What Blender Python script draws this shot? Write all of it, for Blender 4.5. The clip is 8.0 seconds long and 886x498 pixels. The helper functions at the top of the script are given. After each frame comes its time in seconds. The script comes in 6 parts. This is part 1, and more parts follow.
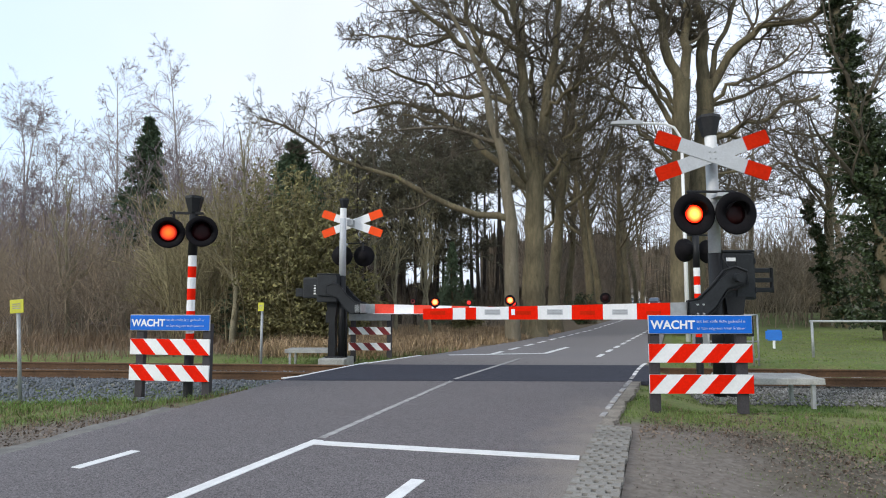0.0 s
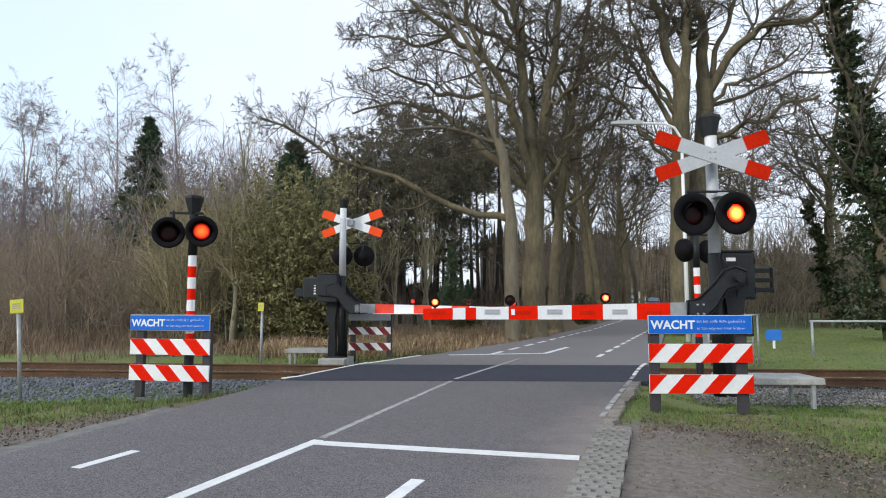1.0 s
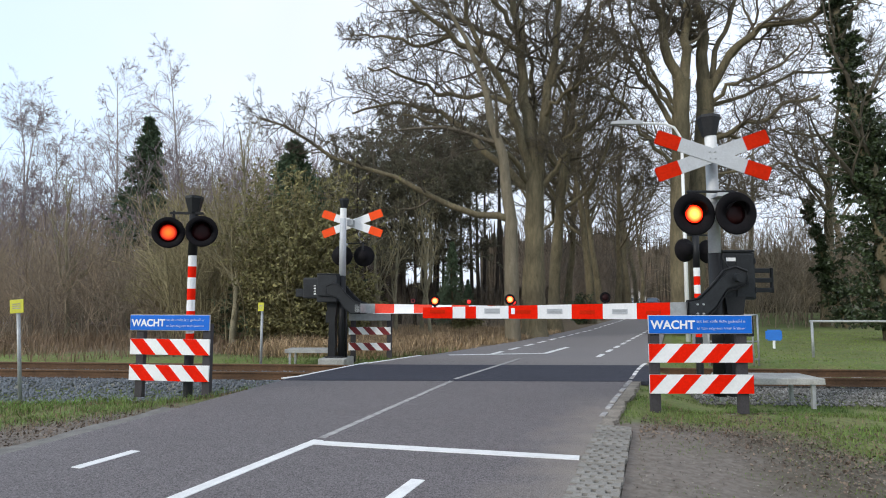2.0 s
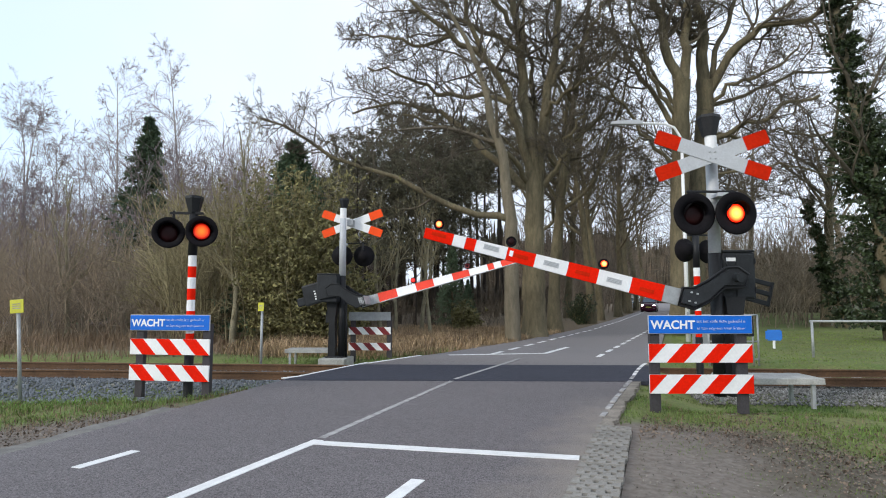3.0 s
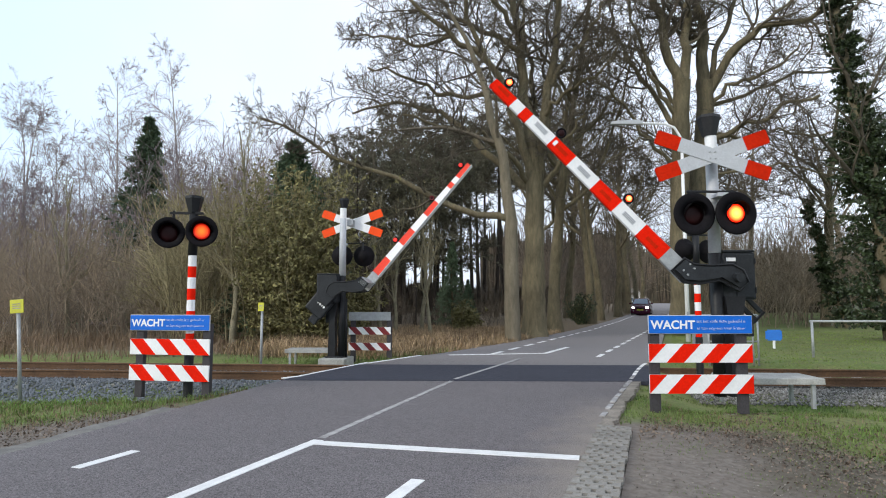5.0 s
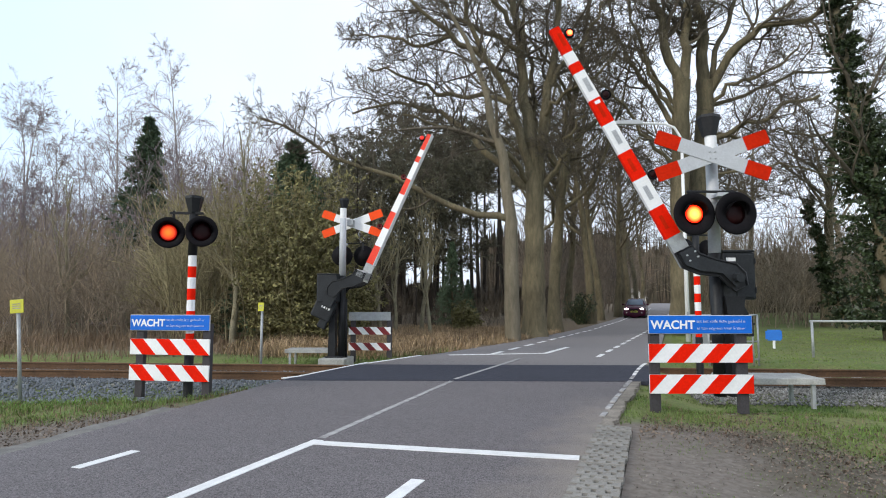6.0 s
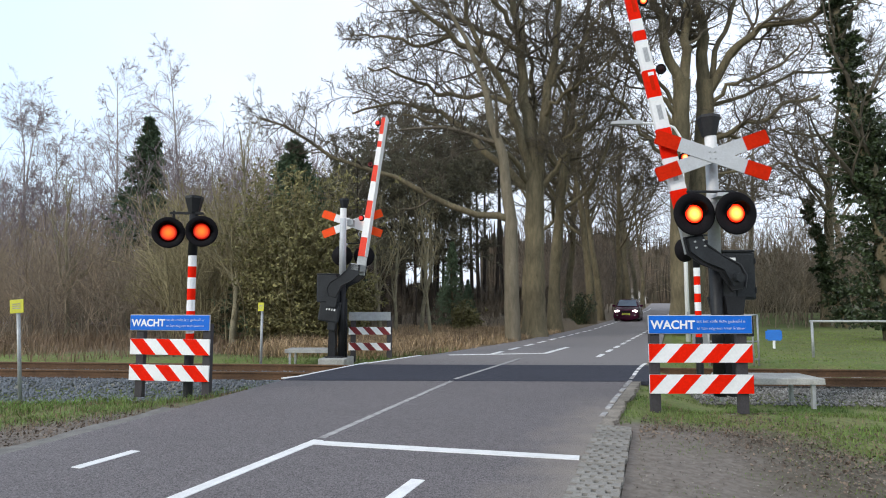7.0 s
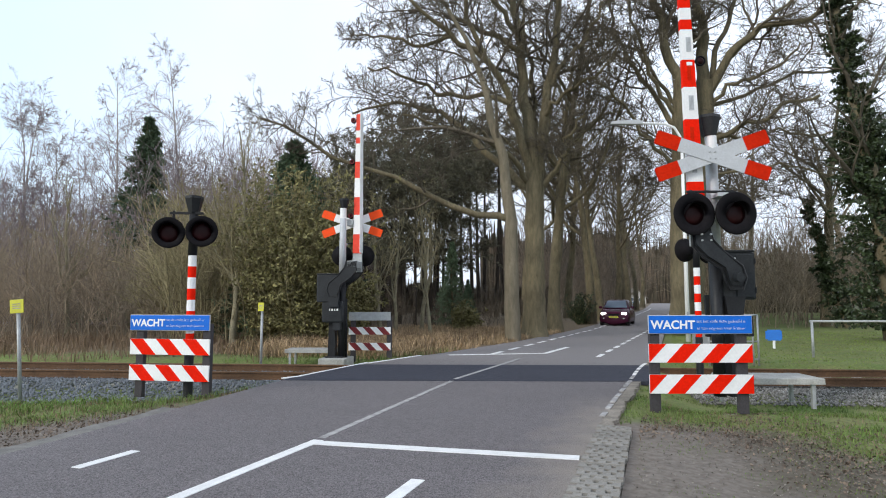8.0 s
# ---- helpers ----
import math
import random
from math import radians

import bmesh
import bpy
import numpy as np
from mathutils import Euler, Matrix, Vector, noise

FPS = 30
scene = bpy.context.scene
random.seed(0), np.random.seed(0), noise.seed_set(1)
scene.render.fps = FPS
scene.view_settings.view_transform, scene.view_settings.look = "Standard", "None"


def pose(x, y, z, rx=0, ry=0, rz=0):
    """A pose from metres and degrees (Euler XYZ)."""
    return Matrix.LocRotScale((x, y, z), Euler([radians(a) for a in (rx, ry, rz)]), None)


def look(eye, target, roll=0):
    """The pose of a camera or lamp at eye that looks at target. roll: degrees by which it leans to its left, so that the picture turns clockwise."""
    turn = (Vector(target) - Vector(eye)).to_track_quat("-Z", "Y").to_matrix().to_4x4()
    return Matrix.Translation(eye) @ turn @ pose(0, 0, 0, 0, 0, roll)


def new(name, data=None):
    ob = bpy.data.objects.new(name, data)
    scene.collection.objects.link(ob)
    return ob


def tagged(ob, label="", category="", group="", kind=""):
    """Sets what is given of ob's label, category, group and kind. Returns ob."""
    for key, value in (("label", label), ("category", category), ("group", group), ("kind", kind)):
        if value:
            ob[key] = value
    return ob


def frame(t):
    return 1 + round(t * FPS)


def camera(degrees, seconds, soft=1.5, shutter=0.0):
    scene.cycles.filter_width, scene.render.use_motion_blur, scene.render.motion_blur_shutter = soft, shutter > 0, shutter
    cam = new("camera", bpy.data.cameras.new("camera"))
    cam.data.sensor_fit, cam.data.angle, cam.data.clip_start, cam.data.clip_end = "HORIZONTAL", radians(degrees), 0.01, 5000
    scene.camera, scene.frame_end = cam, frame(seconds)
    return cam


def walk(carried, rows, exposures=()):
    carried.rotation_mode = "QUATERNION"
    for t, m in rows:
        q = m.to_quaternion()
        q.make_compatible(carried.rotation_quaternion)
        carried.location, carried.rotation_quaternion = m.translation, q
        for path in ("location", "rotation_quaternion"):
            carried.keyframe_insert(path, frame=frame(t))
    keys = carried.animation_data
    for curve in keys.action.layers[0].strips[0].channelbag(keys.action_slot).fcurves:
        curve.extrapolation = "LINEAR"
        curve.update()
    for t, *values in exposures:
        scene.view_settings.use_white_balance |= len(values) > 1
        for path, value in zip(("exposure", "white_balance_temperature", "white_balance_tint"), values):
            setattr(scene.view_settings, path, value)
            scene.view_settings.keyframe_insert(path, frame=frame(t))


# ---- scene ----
cam = camera(70.95, 8.0, soft=1.02)
YAW = 18.80
walk(cam, [(0.0, pose(0, 0, 1.35, 95.04, 0, YAW)), (8.0, pose(0, 0, 1.35, 95.04, 0, YAW))],
     [(0.0, -0.07), (1.7, -0.06), (3.5, -0.04), (6.0, -0.01), (8.0, 0.0)])

# ---- light ----
world = bpy.data.worlds.new("sky")
scene.world = world
world.use_nodes = True
wn = world.node_tree
wn.nodes.clear()
sky = wn.nodes.new("ShaderNodeTexSky")
sky.sky_type = 'NISHITA'
sky.sun_disc = False
sky.sun_elevation = radians(24)
sky.sun_rotation = radians(215)
sky.air_density, sky.dust_density, sky.ozone_density = 1.0, 1.5, 1.5
wtc = wn.nodes.new("ShaderNodeTexCoord")
wno = wn.nodes.new("ShaderNodeTexNoise")
wno.inputs["Scale"].default_value = 1.1
wno.inputs["Detail"].default_value = 5
wrp = wn.nodes.new("ShaderNodeValToRGB")
wrp.color_ramp.elements[0].position, wrp.color_ramp.elements[1].position = 0.33, 0.62
wrp.color_ramp.elements[0].color, wrp.color_ramp.elements[1].color = (0.80, 0.80, 0.80, 1), (1.0, 1.0, 1.0, 1)
wmx = wn.nodes.new("ShaderNodeMix")
wmx.data_type = 'RGBA'
wbg = wn.nodes.new("ShaderNodeBackground")
wbg.inputs["Strength"].default_value = 0.108
wout = wn.nodes.new("ShaderNodeOutputWorld")
wn.links.new(wtc.outputs["Generated"], wno.inputs["Vector"])
wn.links.new(wno.outputs["Fac"], wrp.inputs["Fac"])
# the cloud thins to a clearer blue towards the west
wdo, wmr, wcl = wn.nodes.new("ShaderNodeVectorMath"), wn.nodes.new("ShaderNodeMapRange"), wn.nodes.new("ShaderNodeMix")
wdo.operation, wcl.data_type = 'DOT_PRODUCT', 'RGBA'
wdo.inputs[1].default_value = (-0.947, -0.322, 0.0)
wmr.inputs["From Min"].default_value, wmr.inputs["From Max"].default_value = 0.22, 0.60
wcl.inputs["A"].default_value, wcl.inputs["B"].default_value = (9.5, 10.4, 11.9, 1), (8.2, 10.2, 12.2, 1)
wn.links.new(wtc.outputs["Generated"], wdo.inputs[0])
wn.links.new(wdo.outputs["Value"], wmr.inputs["Value"])
wn.links.new(wmr.outputs["Result"], wcl.inputs["Factor"])
wn.links.new(wcl.outputs["Result"], wmx.inputs["B"])
wn.links.new(wrp.outputs["Color"], wmx.inputs["Factor"])
wn.links.new(sky.outputs["Color"], wmx.inputs["A"])
wn.links.new(wmx.outputs["Result"], wbg.inputs["Color"])
wn.links.new(wbg.outputs["Background"], wout.inputs["Surface"])
sun = new("sun", bpy.data.lights.new("sun", 'SUN'))
sun.data.energy, sun.data.angle, sun.data.color = 1.9, radians(11), (1.0, 0.93, 0.82)
sun.matrix_world = look((-26, -40, 21), (0, 0, 0))


# ---- materials ----
def mat(name, col, rough=0.7, var=0.25, scale=6.0, bump=0.15, metal=0.0, col2=None, big=0.7, rnd=0.0, isl=0.0, spec=0.5, low=0.5, tall=1.0):
    """Two-scale noise over a base colour, with fine relief."""
    m = bpy.data.materials.new(name)
    m.use_nodes = True
    nt = m.node_tree
    b = nt.nodes["Principled BSDF"]
    b.inputs["Roughness"].default_value, b.inputs["Metallic"].default_value = rough, metal
    b.inputs["Specular IOR Level"].default_value = spec
    tc = nt.nodes.new("ShaderNodeTexCoord")
    n1, n2 = nt.nodes.new("ShaderNodeTexNoise"), nt.nodes.new("ShaderNodeTexNoise")
    n1.inputs["Scale"].default_value, n1.inputs["Detail"].default_value = scale, 6
    n2.inputs["Scale"].default_value, n2.inputs["Detail"].default_value = scale * 9, 4
    mp = nt.nodes.new("ShaderNodeMapping")
    mp.inputs["Scale"].default_value = (1, 1, 1 / tall)
    nt.links.new(tc.outputs["Object"], mp.inputs["Vector"])
    nt.links.new(mp.outputs["Vector"], n1.inputs["Vector"])
    nt.links.new(mp.outputs["Vector"], n2.inputs["Vector"])
    c2 = col2 or tuple(c * (1 - var) for c in col)
    rp = nt.nodes.new("ShaderNodeValToRGB")
    rp.color_ramp.elements[0].position, rp.color_ramp.elements[1].position = 0.34, 0.66
    rp.color_ramp.elements[0].color, rp.color_ramp.elements[1].color = (*c2, 1), (*col, 1)
    nt.links.new(n1.outputs["Fac"], rp.inputs["Fac"])
    mr = nt.nodes.new("ShaderNodeMapRange")
    mr.inputs["From Min"].default_value, mr.inputs["From Max"].default_value = 0.3, 0.7
    mr.inputs["To Min"].default_value, mr.inputs["To Max"].default_value = 1 - var * big, 1 + var * big
    nt.links.new(n2.outputs["Fac"], mr.inputs["Value"])
    n0, m0, mm = nt.nodes.new("ShaderNodeTexNoise"), nt.nodes.new("ShaderNodeMapRange"), nt.nodes.new("ShaderNodeMath")
    n0.inputs["Scale"].default_value, n0.inputs["Detail"].default_value = scale * 0.09, 3
    nt.links.new(tc.outputs["Object"], n0.inputs["Vector"])
    m0.inputs["From Min"].default_value, m0.inputs["From Max"].default_value = 0.3, 0.7
    m0.inputs["To Min"].default_value, m0.inputs["To Max"].default_value = 1 - var * low, 1 + var * low
    nt.links.new(n0.outputs["Fac"], m0.inputs["Value"])
    mm.operation = 'MULTIPLY'
    nt.links.new(mr.outputs["Result"], mm.inputs[0])
    nt.links.new(m0.outputs["Result"], mm.inputs[1])
    hs = nt.nodes.new("ShaderNodeHueSaturation")
    nt.links.new(rp.outputs["Color"], hs.inputs["Color"])
    last = mm.outputs["Value"]
    for amount, kind, sock in ((rnd, "ShaderNodeObjectInfo", "Random"), (isl, "ShaderNodeNewGeometry", "Random Per Island")):
        if amount:
            oi = nt.nodes.new(kind)
            m2 = nt.nodes.new("ShaderNodeMapRange")
            m2.inputs["To Min"].default_value, m2.inputs["To Max"].default_value = 1 - amount, 1 + amount
            nt.links.new(oi.outputs[sock], m2.inputs["Value"])
            mu = nt.nodes.new("ShaderNodeMath")
            mu.operation = 'MULTIPLY'
            nt.links.new(last, mu.inputs[0])
            nt.links.new(m2.outputs["Result"], mu.inputs[1])
            last = mu.outputs["Value"]
    nt.links.new(last, hs.inputs["Value"])
    nt.links.new(hs.outputs["Color"], b.inputs["Base Color"])
    if bump:
        bp = nt.nodes.new("ShaderNodeBump")
        bp.inputs["Strength"].default_value, bp.inputs["Distance"].default_value = bump, 0.02
        nt.links.new(n2.outputs["Fac"], bp.inputs["Height"])
        nt.links.new(bp.outputs["Normal"], b.inputs["Normal"])
    return m


def glow_mat(name, inner, outer, strength, reach=0.13):
    """A lit lens: hot in the middle, deep red towards the rim."""
    m = bpy.data.materials.new(name)
    m.use_nodes = True
    nt = m.node_tree
    b = nt.nodes["Principled BSDF"]
    b.inputs["Base Color"].default_value = (0.2, 0.01, 0.01, 1)
    tc, ln, rp = nt.nodes.new("ShaderNodeTexCoord"), nt.nodes.new("ShaderNodeVectorMath"), nt.nodes.new("ShaderNodeValToRGB")
    ln.operation = 'LENGTH'
    fl = nt.nodes.new("ShaderNodeVectorMath")
    fl.operation = 'MULTIPLY'
    fl.inputs[1].default_value = (1, 0, 1)
    nt.links.new(tc.outputs["Object"], fl.inputs[0])
    nt.links.new(fl.outputs["Vector"], ln.inputs[0])
    mr = nt.nodes.new("ShaderNodeMapRange")
    mr.inputs["From Max"].default_value = reach
    nt.links.new(ln.outputs["Value"], mr.inputs["Value"])
    rp.color_ramp.elements[0].position, rp.color_ramp.elements[1].position = 0.12, 0.85
    rp.color_ramp.elements[0].color, rp.color_ramp.elements[1].color = (*inner, 1), (*outer, 1)
    nt.links.new(mr.outputs["Result"], rp.inputs["Fac"])
    nt.links.new(rp.outputs["Color"], b.inputs["Emission Color"])
    b.inputs["Emission Strength"].default_value = strength
    return m


M_ASPHALT = mat("asphalt", (0.156, 0.141, 0.146), 0.78, 0.65, 9.0, 0.9, col2=(0.141, 0.127, 0.132), big=1.1, low=0.08)
M_STRIP = mat("dark_asphalt", (0.044, 0.047, 0.066), 0.85, 0.3, 9.0, 0.4, low=0.15, spec=0.3)
M_LINE = mat("road_paint", (0.80, 0.80, 0.80), 0.7, 0.12, 9.0, 0.2)
M_WORN = mat("worn_paint", (0.42, 0.41, 0.41), 0.8, 0.25, 9.0, 0.2, col2=(0.25, 0.24, 0.24))
M_GRASSY = mat("turf", (0.105, 0.155, 0.031), 0.95, 0.4, 1.6, 0.6, col2=(0.14, 0.15, 0.05))
M_BLADE = mat("grass_blade", (0.115, 0.20, 0.036), 0.8, 0.35, 0.5, 0.0, col2=(0.14, 0.18, 0.05), isl=0.4)
M_GRIT = mat("pale_grit", (0.20, 0.195, 0.185), 0.95, 0.3, 5.0, 0.3, isl=0.5)
M_PALEBLUE = mat("pale_blue_enamel", (0.03, 0.20, 0.70), 0.5, 0.1, 4.0, 0.02)
M_DRY = mat("dry_reed", (0.215, 0.148, 0.092), 0.85, 0.3, 0.6, 0.0, isl=0.4)
M_LITTER = mat("dead_leaf", (0.17, 0.128, 0.095), 0.85, 0.3, 3.0, 0.0, isl=0.55)
M_SOILBED = mat("dark_soil", (0.055, 0.045, 0.032), 0.95, 0.3, 20.0, 0.3)
M_CRUMB = mat("earth_crumb", (0.19, 0.172, 0.145), 0.95, 0.3, 3.0, 0.0, isl=0.6)
M_BALLAST = mat("ballast_stone", (0.185, 0.205, 0.232), 0.9, 0.3, 5.0, 0.3, isl=0.3)
M_RUST = mat("rusty_rail", (0.128, 0.069, 0.034), 0.75, 0.35, 3.0, 0.3, metal=0.2)
M_PAVER = mat("dirty_paver", (0.255, 0.243, 0.222), 0.95, 0.2, 7.0, 0.4, rnd=0.12)
M_CONC = mat("concrete", (0.42, 0.42, 0.40), 0.9, 0.25, 5.0, 0.35, rnd=0.12)
M_WHITE = mat("white_enamel", (0.86, 0.87, 0.88), 0.4, 0.06, 4.0, 0.03)
M_RED = mat("red_enamel", (0.84, 0.016, 0.003), 0.6, 0.12, 4.0, 0.03, spec=0.05)
M_TIP = mat("dull_red_enamel", (0.62, 0.022, 0.004), 0.6, 0.15, 4.0, 0.03, spec=0.05)
M_FADED = mat("faded_red", (0.82, 0.07, 0.04), 0.5, 0.12, 4.0, 0.03, spec=0.25)
M_DKRED = mat("dull_dark_red", (0.20, 0.012, 0.016), 0.5, 0.12, 4.0, 0.03)
# red of the far cross tips with sunlight put into the colour
M_SUNLIT = mat("sunlit_orange_red", (0.95, 0.085, 0.008), 0.5, 0.1, 4.0, 0.03, spec=0.2)
M_GREYCR = mat("grey_enamel", (0.52, 0.54, 0.57), 0.45, 0.1, 5.0, 0.05)
M_BLUE = mat("blue_sign", (0.010, 0.150, 0.66), 0.5, 0.1, 4.0, 0.02, spec=0.2)
M_YELLOW = mat("yellow_sign", (0.62, 0.60, 0.05), 0.45, 0.12, 4.0, 0.03)
M_BLACK = mat("black_paint", (0.018, 0.019, 0.022), 0.5, 0.35, 5.0, 0.12, spec=0.3)
M_MATT = mat("matt_black_shield", (0.009, 0.008, 0.010), 0.75, 0.3, 4.0, 0.05, spec=0.15)
M_ANTH = mat("anthracite_housing", (0.026, 0.029, 0.033), 0.5, 0.3, 4.0, 0.1, spec=0.25)
M_GALV = mat("galvanised_steel", (0.40, 0.42, 0.43), 0.5, 0.2, 12.0, 0.08, metal=0.35)
M_LENS = mat("dark_red_lens", (0.018, 0.002, 0.003), 0.5, 0.2, 20.0, 0.1, spec=0.2)
M_POSTW = mat("dark_post", (0.05, 0.045, 0.05), 0.8, 0.3, 6.0, 0.25)
M_BARK = mat("oak_bark", (0.175, 0.145, 0.088), 0.95, 0.45, 9.0, 1.0, col2=(0.115, 0.098, 0.058), tall=4.0)
M_GBARK = mat("grey_oak_bark", (0.205, 0.175, 0.125), 0.95, 0.35, 9.0, 1.0, col2=(0.145, 0.126, 0.085), tall=4.0)
M_BRACKEN = mat("dead_bracken", (0.40, 0.285, 0.165), 0.9, 0.3, 0.6, 0.0, isl=0.45)
M_EDGE = mat("grimy_edging", (0.205, 0.198, 0.185), 0.95, 0.3, 7.0, 0.4)
M_SHOULDER = mat("dusty_shoulder", (0.27, 0.24, 0.205), 0.95, 0.4, 5.0, 0.6, col2=(0.17, 0.15, 0.125))
M_PALE = mat("pale_bark", (0.30, 0.27, 0.18), 0.95, 0.35, 2.4, 0.5)
M_TWIG = mat("oak_twig", (0.130, 0.109, 0.080), 0.95, 0.35, 0.8, 0.2, isl=0.3)
M_BIRCH = mat("birch_bark", (0.55, 0.52, 0.50), 0.85, 0.4, 2.2, 0.3, col2=(0.25, 0.22, 0.21))
M_BTWIG = mat("birch_twig", (0.31, 0.255, 0.265), 0.95, 0.3, 0.8, 0.1, isl=0.3)
M_BRUSH = mat("brushwood", (0.31, 0.24, 0.17), 0.95, 0.35, 0.35, 0.2, col2=(0.22, 0.185, 0.14), isl=0.3)
# darker copy of the brushwood, with the wood's inner shade in its colour
M_SHADYBRUSH = mat("shaded_brushwood", (0.125, 0.102, 0.076), 0.95, 0.35, 0.35, 0.2, isl=0.3)
M_FARB = mat("far_brushwood", (0.20, 0.160, 0.122), 0.95, 0.3, 0.35, 0.2, isl=0.2)
M_PBARK = mat("dark_pine_bark", (0.045, 0.036, 0.028), 0.95, 0.35, 3.0, 0.6)
M_MEADOW = mat("meadow_blade", (0.17, 0.245, 0.038), 0.8, 0.35, 0.3, 0.0, col2=(0.16, 0.19, 0.06), isl=0.35)
M_BRUSHG = mat("greenish_brushwood", (0.31, 0.265, 0.15), 0.95, 0.35, 0.5, 0.2, isl=0.4)
M_NEEDLE = mat("conifer_needles", (0.105, 0.158, 0.090), 0.85, 0.4, 0.9, 0.0, isl=0.45)
M_PINE = mat("brownish_needles", (0.150, 0.142, 0.095), 0.85, 0.4, 0.5, 0.0, isl=0.45)
M_IVY = mat("ivy_leaf", (0.045, 0.068, 0.026), 0.5, 0.4, 0.9, 0.0, isl=0.5)
M_PRIVET = mat("bush_leaf", (0.235, 0.215, 0.085), 0.7, 0.4, 0.9, 0.0, isl=0.5)
M_WOODS = mat("distant_brush", (0.135, 0.105, 0.078), 1.0, 0.5, 0.25, 0.8, col2=(0.07, 0.06, 0.042))
M_GLOW = glow_mat("lit_signal_lens", (1.0, 0.50, 0.08), (0.65, 0.008, 0.0), 3.6)
M_GLOW2 = glow_mat("lit_side_lens", (1.0, 0.13, 0.008), (0.20, 0.001, 0.0), 2.2)
M_GLOWB = glow_mat("boom_glow_disc", (1.0, 0.58, 0.16), (0.9, 0.03, 0.0), 4.0, 0.048)
M_GLOWR = glow_mat("rear_glow_disc", (0.95, 0.03, 0.012), (0.45, 0.004, 0.002), 1.6, 0.055)
M_CAR = mat("car_paint_dark_red", (0.045, 0.004, 0.020), 0.25, 0.1, 3.0, 0.0, spec=0.3)
M_CARBLUE = mat("car_paint_blue", (0.05, 0.16, 0.30), 0.3, 0.1, 3.0, 0.0)
# part of the sky's pale blue reflection is put into this base colour
M_GLASS = mat("sky_tinted_glass", (0.13, 0.17, 0.22), 0.08, 0.1, 2.0, 0.0, metal=0.5)
M_TYRE = mat("rubber", (0.02, 0.02, 0.02), 0.8, 0.2, 8.0, 0.1)
M_BEAM = glow_mat("headlight_on", (1.0, 0.95, 0.9), (1.0, 0.9, 0.85), 8.0)
M_HOUSE = mat("house_render", (0.55, 0.53, 0.50), 0.9, 0.15, 1.0, 0.1)
M_ROOF = mat("roof_thatch", (0.16, 0.14, 0.12), 0.95, 0.25, 2.0, 0.3)


# ---- mesh helpers ----
def mesh_of(name, verts, faces, material, smooth=False):
    me = bpy.data.meshes.new(name)
    me.from_pydata([tuple(v) for v in verts], [], [tuple(f) for f in faces])
    me.materials.append(material)
    if smooth:
        me.shade_smooth()
    return me


def big_mesh(name, V, F, material, smooth=True):
    """A mesh from arrays of vertices and of triangles or quads."""
    me = bpy.data.meshes.new(name)
    k = F.shape[1]
    me.vertices.add(len(V))
    me.vertices.foreach_set("co", np.asarray(V, np.float32).ravel())
    me.loops.add(F.size)
    me.loops.foreach_set("vertex_index", np.asarray(F, np.int32).ravel())
    me.polygons.add(len(F))
    me.polygons.foreach_set("loop_start", np.arange(0, F.size, k, dtype=np.int32))
    me.update(calc_edges=True)
    me.materials.append(material)
    if smooth:
        me.shade_smooth()
    return me


def thing(name, m, label, category, group="", kind=""):
    ob = new(name)
    ob.matrix_basis = m
    return tagged(ob, label, category, group, kind)


def part(name, bm, material, parent, label="", m=None, smooth=False):
    """Links a bmesh (or a mesh) as one mesh object under a thing or part."""
    if isinstance(bm, bmesh.types.BMesh):
        me = bpy.data.meshes.new(name)
        bm.to_mesh(me)
        bm.free()
        me.materials.append(material)
        if smooth:
            me.shade_smooth()
    else:
        me = bm
    ob = new(name, me)
    ob.parent = parent
    if m is not None:
        ob.matrix_basis = m
    return tagged(ob, label)


def box(sx, sy, sz, at=(0, 0, 0), bevel=0.0, bm=None, m=None):
    """A bevelled box, centred on at."""
    bm = bm or bmesh.new()
    r = bmesh.ops.create_cube(bm, size=1.0)
    vs = r["verts"]
    bmesh.ops.scale(bm, vec=(sx, sy, sz), verts=vs)
    if bevel:
        es = list({e for v in vs for e in v.link_edges})
        r = bmesh.ops.bevel(bm, geom=es, offset=bevel, segments=2, affect='EDGES', profile=0.6)
        vs = list({v for f in r["faces"] for v in f.verts} | {v for v in vs if v.is_valid})
    if m is not None:
        bmesh.ops.transform(bm, matrix=m, verts=vs)
    bmesh.ops.translate(bm, vec=at, verts=vs)
    return bm


def rod(r1, r2, a, b, sides=16, bm=None):
    """A cone or cylinder from a to b."""
    bm = bm or bmesh.new()
    a, b = Vector(a), Vector(b)
    d = b - a
    turn = d.to_track_quat('Z', 'Y').to_matrix().to_4x4()
    bmesh.ops.create_cone(bm, cap_ends=True, segments=sides, radius1=r1, radius2=r2, depth=d.length,
                          matrix=Matrix.Translation((a + b) / 2) @ turn)
    return bm


def pipe(points, r, sides=10):
    """A bent tube through points."""
    V, F = tubes(np.array([points], float), np.full((1, len(points)), r), sides)
    return V, F


def prism(outline, depth, y0=0.0, bm=None):
    """An outline in x and z, extruded along y from y0."""
    bm = bm or bmesh.new()
    a = [bm.verts.new((x, y0, z)) for x, z in outline]
    b = [bm.verts.new((x, y0 + depth, z)) for x, z in outline]
    bm.faces.new(a)
    bm.faces.new(b[::-1])
    for i in range(len(a)):
        j = (i + 1) % len(a)
        bm.faces.new((a[j], a[i], b[i], b[j]))
    bmesh.ops.recalc_face_normals(bm, faces=bm.faces)
    return bm


